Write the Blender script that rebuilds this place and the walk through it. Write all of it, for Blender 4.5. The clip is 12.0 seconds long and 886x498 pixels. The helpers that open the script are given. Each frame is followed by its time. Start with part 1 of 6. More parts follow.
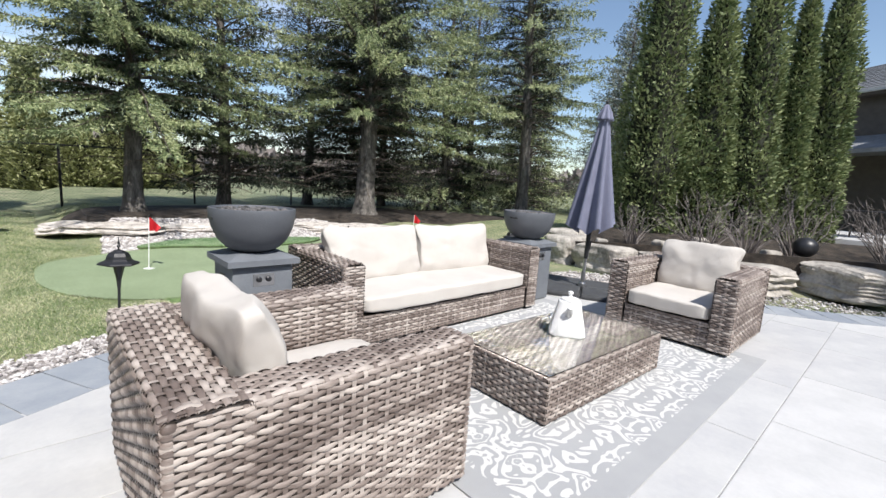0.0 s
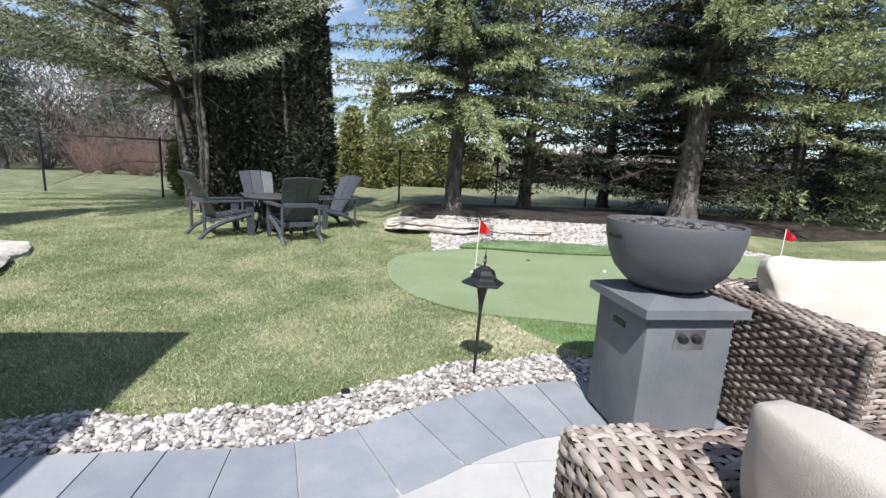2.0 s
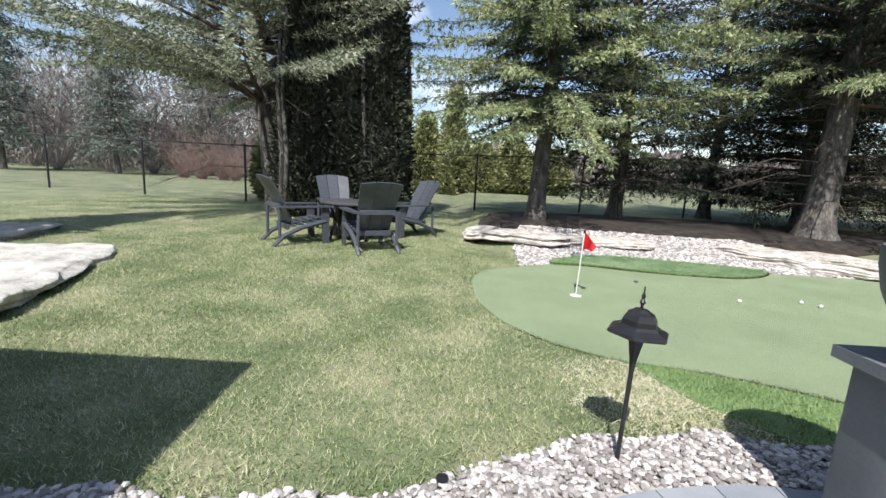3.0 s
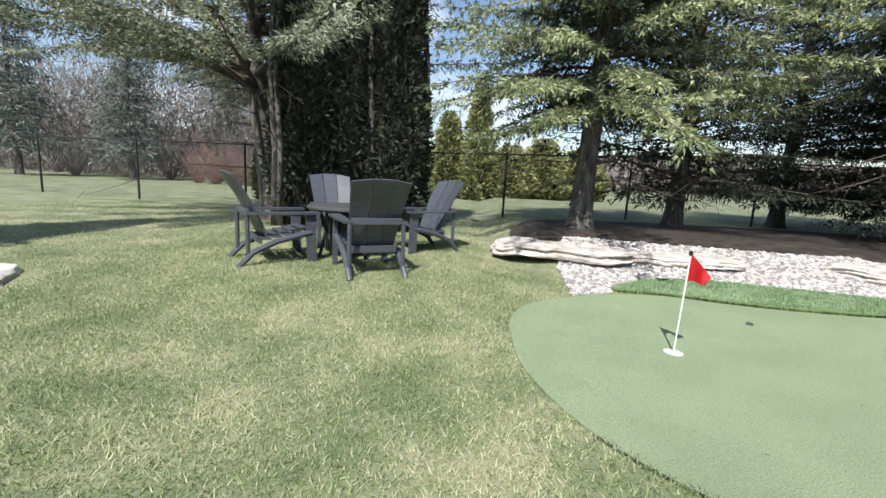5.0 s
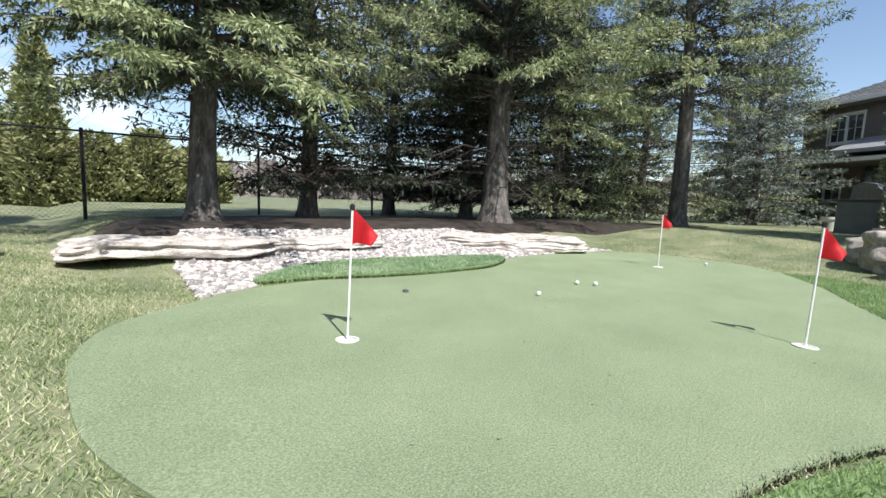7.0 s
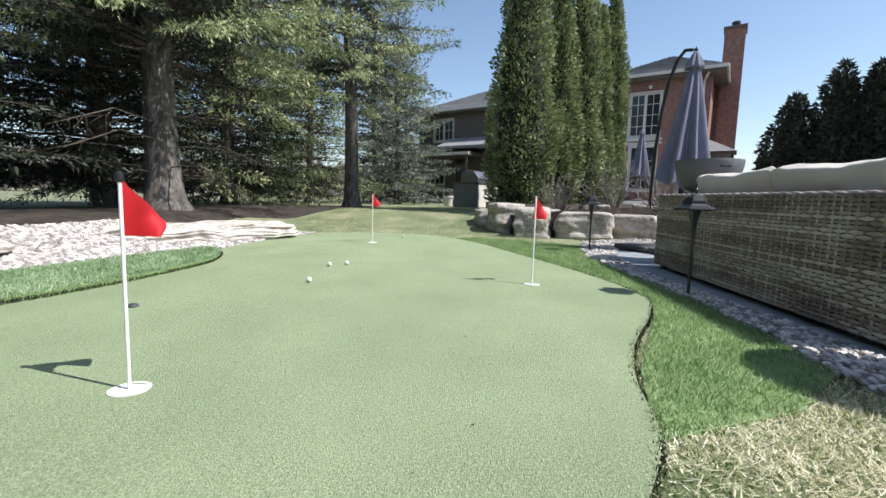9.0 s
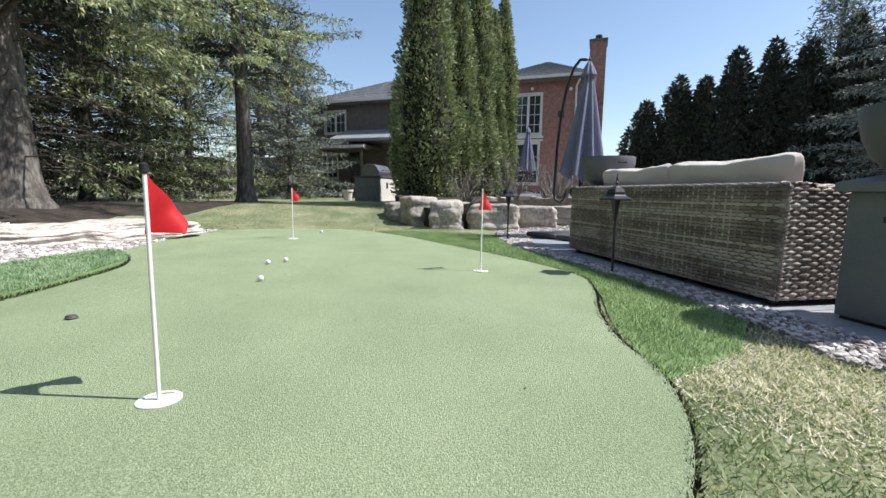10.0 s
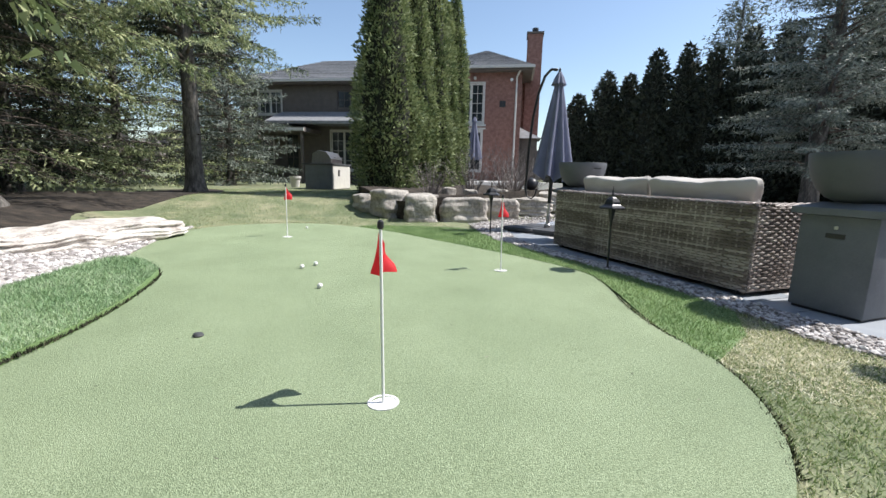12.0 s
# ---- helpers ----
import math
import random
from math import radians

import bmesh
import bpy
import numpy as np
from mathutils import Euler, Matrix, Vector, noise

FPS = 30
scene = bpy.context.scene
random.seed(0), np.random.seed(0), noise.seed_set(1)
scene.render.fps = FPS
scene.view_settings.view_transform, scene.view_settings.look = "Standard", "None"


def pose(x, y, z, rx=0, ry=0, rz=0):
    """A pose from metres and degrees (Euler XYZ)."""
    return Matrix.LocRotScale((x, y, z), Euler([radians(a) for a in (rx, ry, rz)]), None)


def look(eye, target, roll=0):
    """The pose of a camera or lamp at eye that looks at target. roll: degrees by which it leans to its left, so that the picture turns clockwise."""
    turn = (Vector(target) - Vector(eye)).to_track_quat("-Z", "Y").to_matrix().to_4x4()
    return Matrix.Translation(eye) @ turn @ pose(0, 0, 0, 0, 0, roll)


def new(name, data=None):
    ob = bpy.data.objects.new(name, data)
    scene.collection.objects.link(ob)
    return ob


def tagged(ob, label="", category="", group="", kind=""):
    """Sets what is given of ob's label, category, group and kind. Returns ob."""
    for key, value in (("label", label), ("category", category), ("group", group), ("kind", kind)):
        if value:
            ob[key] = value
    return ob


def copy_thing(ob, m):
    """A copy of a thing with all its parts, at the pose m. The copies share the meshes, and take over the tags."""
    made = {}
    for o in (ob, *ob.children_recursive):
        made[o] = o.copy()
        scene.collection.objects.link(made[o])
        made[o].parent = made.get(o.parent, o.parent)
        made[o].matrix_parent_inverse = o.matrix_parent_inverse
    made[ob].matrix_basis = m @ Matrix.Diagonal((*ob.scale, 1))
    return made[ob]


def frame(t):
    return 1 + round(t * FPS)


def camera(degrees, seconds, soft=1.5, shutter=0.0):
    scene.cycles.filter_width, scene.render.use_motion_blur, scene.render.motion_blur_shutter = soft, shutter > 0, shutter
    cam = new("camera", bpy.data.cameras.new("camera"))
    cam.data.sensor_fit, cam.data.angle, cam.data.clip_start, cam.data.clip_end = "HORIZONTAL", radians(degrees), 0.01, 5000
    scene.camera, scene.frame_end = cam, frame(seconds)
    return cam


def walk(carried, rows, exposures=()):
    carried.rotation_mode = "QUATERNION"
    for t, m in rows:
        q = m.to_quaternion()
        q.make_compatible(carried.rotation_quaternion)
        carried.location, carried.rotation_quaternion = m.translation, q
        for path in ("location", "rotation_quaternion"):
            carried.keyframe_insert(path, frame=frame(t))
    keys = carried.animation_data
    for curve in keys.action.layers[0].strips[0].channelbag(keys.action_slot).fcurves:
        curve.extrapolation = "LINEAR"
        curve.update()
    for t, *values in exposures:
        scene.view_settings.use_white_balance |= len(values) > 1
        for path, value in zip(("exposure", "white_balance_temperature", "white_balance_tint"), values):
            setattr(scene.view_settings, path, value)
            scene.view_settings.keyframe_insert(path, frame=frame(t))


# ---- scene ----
cam = camera(91.4, 12.0)
PATH = [
    (0, (0.582, 0.146, 1.474), (1.931, 1.592, 1.175), 3.6),
    (0.5, (0.529, 0.566, 1.478), (1.773, 2.098, 1.152), 3.8),
    (1, (0.45, 0.945, 1.468), (1.421, 2.661, 1.13), 3.6),
    (1.5, (0.365, 1.39, 1.41), (0.996, 3.255, 1.053), 3.6),
    (2, (0.311, 1.791, 1.392), (0.61, 3.734, 1.025), 3.1),
    (2.5, (0.166, 2.209, 1.356), (0.284, 4.172, 0.995), 3.4),
    (3, (0.093, 2.596, 1.342), (0.087, 4.564, 0.987), 3.2),
    (5, (0.081, 4.318, 1.205), (-0.035, 6.287, 0.873), 3.0),
    (5.5, (0.184, 4.662, 1.174), (0.237, 6.638, 0.869), 2.8),
    (6, (0.237, 4.974, 1.075), (0.658, 6.911, 0.808), 2.7),
    (6.5, (0.335, 5.194, 0.92), (1.249, 6.96, 0.697), 2.6),
    (7, (0.424, 5.364, 0.804), (1.768, 6.829, 0.584), 2.2),
    (7.5, (0.466, 5.536, 0.705), (2.154, 6.586, 0.488), 1.5),
    (9.5, (0.18, 6.557, 0.706), (2.16, 6.426, 0.46), 1.1),
    (10, (0.15, 6.829, 0.688), (2.095, 6.442, 0.432), 0.8),
    (10.5, (0.088, 7.103, 0.711), (1.995, 6.565, 0.443), 0.9),
    (11, (0.041, 7.393, 0.766), (1.919, 6.771, 0.476), 1.1),
    (11.5, (0.03, 7.638, 0.865), (1.885, 6.961, 0.551), 1.1),
    (12, (-0.011, 7.856, 0.952), (1.831, 7.152, 0.615), 1.3),
]
walk(cam, [(t, look(eye, target, roll)) for t, eye, target, roll in PATH], [(0, 0.29), (5, 0.4), (12, 0.48)])

# ---- world and light ----
SUN = Vector((-0.16, -0.72, 0.98)).normalized()
world = bpy.data.worlds.new("world")
scene.world = world
world.use_nodes = True
wn = world.node_tree.nodes
sky = wn.new("ShaderNodeTexSky")
sky.sky_type = "NISHITA"
sky.sun_disc = False
sky.sun_elevation = math.asin(SUN.z)
sky.sun_rotation = math.atan2(SUN.x, SUN.y)
sky.air_density, sky.dust_density, sky.ozone_density = 1.0, 0.7, 1.0
# thin fair-weather clouds, mostly low down
wtc = wn.new("ShaderNodeTexCoord")
wmap = wn.new("ShaderNodeMapping")
wmap.inputs["Scale"].default_value = (1.0, 1.0, 3.0)
wno = wn.new("ShaderNodeTexNoise")
wno.inputs["Scale"].default_value, wno.inputs["Detail"].default_value = 3.0, 7.0
wrp = wn.new("ShaderNodeValToRGB")
wrp.color_ramp.elements[0].position, wrp.color_ramp.elements[1].position = 0.52, 0.72
wrp.color_ramp.elements[0].color, wrp.color_ramp.elements[1].color = (0, 0, 0, 1), (0.85, 0.85, 0.85, 1)
wmx = wn.new("ShaderNodeMix")
wmx.data_type = "RGBA"
wmx.inputs[7].default_value = (9.0, 9.3, 9.8, 1)
wl = world.node_tree.links
wl.new(wtc.outputs["Generated"], wmap.inputs["Vector"])
wl.new(wmap.outputs["Vector"], wno.inputs["Vector"])
wl.new(wno.outputs["Fac"], wrp.inputs["Fac"])
# the clouds drift over the north-west, the south-east is clear
wsp = wn.new("ShaderNodeSeparateXYZ")
wl.new(wtc.outputs["Generated"], wsp.inputs[0])
wsd = wn.new("ShaderNodeMath")
wsd.operation = "SUBTRACT"
wl.new(wsp.outputs["Y"], wsd.inputs[0])
wl.new(wsp.outputs["X"], wsd.inputs[1])
wcl = wn.new("ShaderNodeMapRange")
wcl.inputs["From Min"].default_value, wcl.inputs["From Max"].default_value = 0.1, 0.8
wl.new(wsd.outputs[0], wcl.inputs["Value"])
wmu = wn.new("ShaderNodeMath")
wmu.operation = "MULTIPLY"
wl.new(wrp.outputs["Color"], wmu.inputs[0])
wl.new(wcl.outputs["Result"], wmu.inputs[1])
wl.new(wmu.outputs[0], wmx.inputs[0])
wl.new(sky.outputs["Color"], wmx.inputs[6])
wl.new(wmx.outputs[2], wn["Background"].inputs["Color"])
wn["Background"].inputs["Strength"].default_value = 0.132
sun = new("sun", bpy.data.lights.new("sun", "SUN"))
sun.data.energy, sun.data.angle, sun.data.color = 5.0, radians(0.53), (1.0, 0.965, 0.92)
sun.matrix_world = look(SUN * 40, (0, 0, 0))

# ---- materials ----
def material(name, colors, scale=6.0, rough=0.7, metal=0.0, bump=0.0, bump_scale=None, island=0.0, obj_random=0.0,
             fine=0.0, fine_scale=90.0, translucent=0.0, stretch=(1, 1, 1), detail=5.0, coat=0.0):
    """A procedural surface: colours blended by noise at two scales, with per-piece variation and fine relief."""
    m = bpy.data.materials.new(name)
    m.use_nodes = True
    n, l = m.node_tree.nodes, m.node_tree.links
    b = n["Principled BSDF"]
    tc = n.new("ShaderNodeTexCoord")
    mp = n.new("ShaderNodeMapping")
    mp.inputs["Scale"].default_value = stretch
    l.new(tc.outputs["Object"], mp.inputs["Vector"])
    t = n.new("ShaderNodeTexNoise")
    t.inputs["Scale"].default_value, t.inputs["Detail"].default_value, t.inputs["Roughness"].default_value = scale, detail, 0.6
    l.new(mp.outputs["Vector"], t.inputs["Vector"])
    r = n.new("ShaderNodeValToRGB")
    el = r.color_ramp.elements
    el[0].position, el[1].position = 0.3, 0.7
    el[0].color, el[1].color = (*colors[0], 1), (*colors[-1], 1)
    for k, c in enumerate(colors[1:-1]):
        e = el.new(0.3 + 0.4 * (k + 1) / (len(colors) - 1))
        e.color = (*c, 1)
    fac = t.outputs["Fac"]

    def mix_in(fac, source, amount):
        ma = n.new("ShaderNodeMath")
        ma.operation = "MULTIPLY_ADD"
        l.new(source, ma.inputs[0])
        ma.inputs[1].default_value = amount
        l.new(fac, ma.inputs[2])
        mb = n.new("ShaderNodeMath")
        mb.operation = "SUBTRACT"
        l.new(ma.outputs[0], mb.inputs[0])
        mb.inputs[1].default_value = amount * 0.5
        return mb.outputs[0]

    if island:
        g = n.new("ShaderNodeNewGeometry")
        fac = mix_in(fac, g.outputs["Random Per Island"], island)
    if obj_random:
        oi = n.new("ShaderNodeObjectInfo")
        fac = mix_in(fac, oi.outputs["Random"], obj_random)
    if fine:
        t2 = n.new("ShaderNodeTexNoise")
        t2.inputs["Scale"].default_value, t2.inputs["Detail"].default_value = fine_scale, 3.0
        l.new(mp.outputs["Vector"], t2.inputs["Vector"])
        fac = mix_in(fac, t2.outputs["Fac"], fine)
    l.new(fac, r.inputs["Fac"])
    l.new(r.outputs["Color"], b.inputs["Base Color"])
    b.inputs["Roughness"].default_value, b.inputs["Metallic"].default_value = rough, metal
    b.inputs["Coat Weight"].default_value = coat
    if bump:
        t3 = n.new("ShaderNodeTexNoise")
        t3.inputs["Scale"].default_value, t3.inputs["Detail"].default_value = bump_scale or scale * 5, 4.0
        l.new(mp.outputs["Vector"], t3.inputs["Vector"])
        bp = n.new("ShaderNodeBump")
        bp.inputs["Strength"].default_value, bp.inputs["Distance"].default_value = bump, 0.01
        l.new(t3.outputs["Fac"], bp.inputs["Height"])
        l.new(bp.outputs["Normal"], b.inputs["Normal"])
    if translucent:
        tr = n.new("ShaderNodeBsdfTranslucent")
        l.new(r.outputs["Color"], tr.inputs["Color"])
        mx = n.new("ShaderNodeMixShader")
        mx.inputs["Fac"].default_value = translucent
        l.new(b.outputs["BSDF"], mx.inputs[1])
        l.new(tr.outputs["BSDF"], mx.inputs[2])
        l.new(mx.outputs["Shader"], n["Material Output"].inputs["Surface"])
    return m


M_LAWN = material("lawn_soil", [(0.12, 0.15, 0.08), (0.18, 0.205, 0.112), (0.30, 0.285, 0.185)], 1.3, 0.95, bump=0.8, bump_scale=60, fine=0.5, fine_scale=45)
M_GRASS = material("grass_blade", [(0.15, 0.225, 0.075), (0.32, 0.39, 0.175), (0.62, 0.61, 0.40)], 1.3, 0.7, island=0.65, translucent=0.3)
M_GREEN = material("putting_turf", [(0.168, 0.222, 0.12), (0.262, 0.328, 0.19), (0.365, 0.43, 0.27)], 130, 0.85, bump=0.9, bump_scale=230, fine=0.3, fine_scale=1.3, detail=2.0)
M_FRINGE = material("fringe_turf", [(0.13, 0.21, 0.075), (0.20, 0.30, 0.12)], 2.5, 0.8, bump=0.8, bump_scale=120, fine=0.5, fine_scale=90)
M_FRINGE_BLADE = material("fringe_blade", [(0.16, 0.27, 0.09), (0.36, 0.46, 0.22)], 2.5, 0.6, island=0.6, translucent=0.25)
M_TONGUE_BLADE = material("tongue_blade", [(0.15, 0.26, 0.12), (0.28, 0.41, 0.22), (0.43, 0.52, 0.34)], 2.0, 0.6, island=0.5, translucent=0.2)
# bark brown, darkened to carry the shade under the spruces
M_MULCH = material("mulch", [(0.014, 0.011, 0.009), (0.034, 0.027, 0.021), (0.075, 0.058, 0.044)], 5, 0.95, bump=1.0, bump_scale=50, fine=0.5)
M_PEBBLE = material("pebble", [(0.24, 0.22, 0.21), (0.43, 0.40, 0.39), (0.60, 0.575, 0.56)], 14, 0.75, island=0.75, bump=0.3, bump_scale=60)
M_GRIT = material("grit", [(0.34, 0.31, 0.285), (0.5, 0.47, 0.44)], 20, 0.95, bump=0.6, bump_scale=80, fine=0.6)
M_SLAB = material("pale_paver", [(0.43, 0.43, 0.44), (0.49, 0.488, 0.485), (0.55, 0.545, 0.54)], 2.2, 0.6, obj_random=0.25, bump=0.15, bump_scale=40, fine=0.2, fine_scale=30)
M_JOINT = material("joint_sand", [(0.30, 0.298, 0.295), (0.38, 0.376, 0.37)], 12, 0.95, bump=0.4)
M_BORDER = material("grey_paver", [(0.235, 0.26, 0.30), (0.28, 0.305, 0.34), (0.33, 0.35, 0.38)], 3, 0.65, obj_random=0.35, bump=0.15, bump_scale=40, fine=0.2)
M_WICKER = material("wicker", [(0.13, 0.10, 0.086), (0.25, 0.205, 0.18), (0.45, 0.395, 0.355)], 6, 0.5, obj_random=0.35, fine=0.25, fine_scale=40, bump=0.25, bump_scale=180, stretch=(0.4, 0.4, 1.5))
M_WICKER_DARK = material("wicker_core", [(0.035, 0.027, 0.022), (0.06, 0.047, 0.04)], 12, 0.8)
M_CUSHION = material("cushion_canvas", [(0.50, 0.465, 0.43), (0.56, 0.53, 0.49)], 3, 0.9, bump=0.25, bump_scale=350, fine=0.15, fine_scale=200)
M_CONCRETE = material("grey_concrete", [(0.125, 0.137, 0.155), (0.155, 0.168, 0.187), (0.18, 0.193, 0.21)], 3, 0.7, bump=0.2, bump_scale=60, fine=0.25, fine_scale=70)
M_BOWL = material("dark_bowl", [(0.085, 0.092, 0.105), (0.115, 0.123, 0.138)], 3, 0.6, bump=0.2, bump_scale=70, fine=0.2)
M_LAVA = material("lava_rock", [(0.03, 0.03, 0.03), (0.16, 0.15, 0.15)], 20, 0.9, island=0.6)
M_STEEL = material("steel", [(0.45, 0.45, 0.46), (0.6, 0.6, 0.61)], 15, 0.32, metal=1.0, bump=0.1)
M_BLACK = material("black_metal", [(0.012, 0.012, 0.014), (0.025, 0.025, 0.028)], 10, 0.4, bump=0.1)
M_RED = material("red_cloth", [(0.55, 0.012, 0.02), (0.68, 0.02, 0.03)], 6, 0.7, translucent=0.25)
M_WHITE = material("white_plastic", [(0.75, 0.75, 0.74), (0.82, 0.82, 0.81)], 12, 0.45)
M_JUG = material("white_enamel", [(0.74, 0.74, 0.73), (0.82, 0.82, 0.81)], 5, 0.35, bump=0.1, bump_scale=20)
M_UMBRELLA = material("umbrella_cloth", [(0.16, 0.17, 0.24), (0.20, 0.21, 0.29)], 5, 0.8, bump=0.2, bump_scale=300, translucent=0.1)
M_RESIN = material("resin_base", [(0.05, 0.052, 0.056), (0.075, 0.077, 0.082)], 8, 0.6, bump=0.2)
M_ADIR = material("slate_poly", [(0.055, 0.062, 0.078), (0.09, 0.1, 0.12)], 7, 0.4, bump=0.15, stretch=(1, 1, 6))
M_ROCK = material("ledge_rock", [(0.26, 0.225, 0.2), (0.52, 0.48, 0.44), (0.68, 0.64, 0.595)], 5.0, 0.9, bump=1.0, bump_scale=22, fine=0.5, fine_scale=40, stretch=(1, 1, 3))
M_BOULDER = material("armour_stone", [(0.20, 0.185, 0.17), (0.38, 0.35, 0.31), (0.52, 0.48, 0.43)], 2.5, 0.9, bump=1.0, bump_scale=12, fine=0.4, fine_scale=20)
M_BARK = material("bark", [(0.04, 0.036, 0.032), (0.105, 0.095, 0.086), (0.21, 0.195, 0.178)], 9, 0.95, bump=1.0, bump_scale=22, stretch=(1, 1, 0.25), fine=0.5, fine_scale=40)
M_TWIG = material("twig", [(0.07, 0.055, 0.045), (0.16, 0.13, 0.11)], 8, 0.95)
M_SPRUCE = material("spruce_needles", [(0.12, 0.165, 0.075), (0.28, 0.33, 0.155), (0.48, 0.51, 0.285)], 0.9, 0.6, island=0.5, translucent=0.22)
# older, duller needles, darkened further to paint shade inside the crown
M_OLDNEEDLE_SHADE = material("old_shaded_spruce_needles", [(0.035, 0.055, 0.03), (0.10, 0.125, 0.065)], 0.9, 0.65, island=0.5, translucent=0.15)
# spruce green darkened, so that its colour carries the shade among the trees
M_SHADESPRUCE = material("shaded_spruce_needles", [(0.018, 0.027, 0.017), (0.055, 0.07, 0.042)], 0.9, 0.7, island=0.5, translucent=0.15)
M_BLUESPRUCE = material("blue_needles", [(0.07, 0.095, 0.08), (0.16, 0.19, 0.16), (0.26, 0.29, 0.245)], 0.9, 0.6, island=0.5, translucent=0.2)
M_PINE = material("pine_needles", [(0.10, 0.125, 0.08), (0.26, 0.29, 0.19), (0.42, 0.44, 0.31)], 0.9, 0.6, island=0.55, translucent=0.2)
M_CEDAR = material("cedar_sprays", [(0.085, 0.125, 0.048), (0.195, 0.24, 0.1), (0.34, 0.38, 0.185)], 1.6, 0.65, island=0.45, translucent=0.22)
M_YELLOWCEDAR = material("yellow_cedar_sprays", [(0.12, 0.14, 0.05), (0.25, 0.27, 0.11), (0.38, 0.39, 0.19)], 1.6, 0.65, island=0.4, translucent=0.2)
# cedar green darkened: shade on rear cedars and hedge is in the colour
M_SHADECEDAR = material("shaded_cedar_sprays", [(0.022, 0.03, 0.02), (0.06, 0.07, 0.045)], 1.6, 0.8, island=0.5)
M_PALESTONE = material("pale_flagstone", [(0.30, 0.285, 0.26), (0.54, 0.52, 0.48), (0.64, 0.62, 0.58)], 4, 0.9, bump=1.0, bump_scale=24, fine=0.4, fine_scale=40)
M_RIM = material("turf_backing", [(0.02, 0.025, 0.012), (0.06, 0.06, 0.03)], 9, 0.9, island=0.5)
M_STRAW = material("straw_blade", [(0.52, 0.51, 0.33), (0.74, 0.69, 0.50), (0.86, 0.82, 0.68)], 2, 0.8, island=0.5, translucent=0.2)
M_CEDAR_SHADECORE = material("cedar_shade_core", [(0.012, 0.016, 0.008), (0.03, 0.03, 0.018)], 3, 0.95)
M_BARE = material("bare_wood", [(0.15, 0.128, 0.118), (0.27, 0.24, 0.225)], 0.4, 0.95, island=0.5)
M_REDBUSH = material("red_osier", [(0.20, 0.12, 0.105), (0.31, 0.21, 0.185)], 0.5, 0.9, island=0.4)
M_BRICK = material("red_brick", [(0.17, 0.085, 0.068), (0.25, 0.13, 0.105), (0.31, 0.175, 0.145)], 6, 0.9, obj_random=0.0, bump=0.5, bump_scale=40, fine=0.3)
M_SHINGLE = material("roof_shingle", [(0.17, 0.175, 0.185), (0.27, 0.275, 0.29)], 5, 0.85, bump=0.8, bump_scale=25, island=0.3, fine=0.3)
M_STUCCO = material("dark_cladding", [(0.10, 0.085, 0.075), (0.14, 0.12, 0.105)], 4, 0.85, bump=0.4)
M_TRIM = material("pale_trim", [(0.55, 0.53, 0.5), (0.64, 0.62, 0.59)], 8, 0.6)
M_GLASS = bpy.data.materials.new("glass")
M_GLASS.use_nodes = True
gb = M_GLASS.node_tree.nodes["Principled BSDF"]
gb.inputs["Base Color"].default_value, gb.inputs["Roughness"].default_value = (0.78, 0.84, 0.86, 1), 0.03
gb.inputs["Transmission Weight"].default_value, gb.inputs["IOR"].default_value = 1.0, 1.45
M_PANE = material("window_pane", [(0.02, 0.024, 0.028), (0.035, 0.04, 0.045)], 1.5, 0.06)

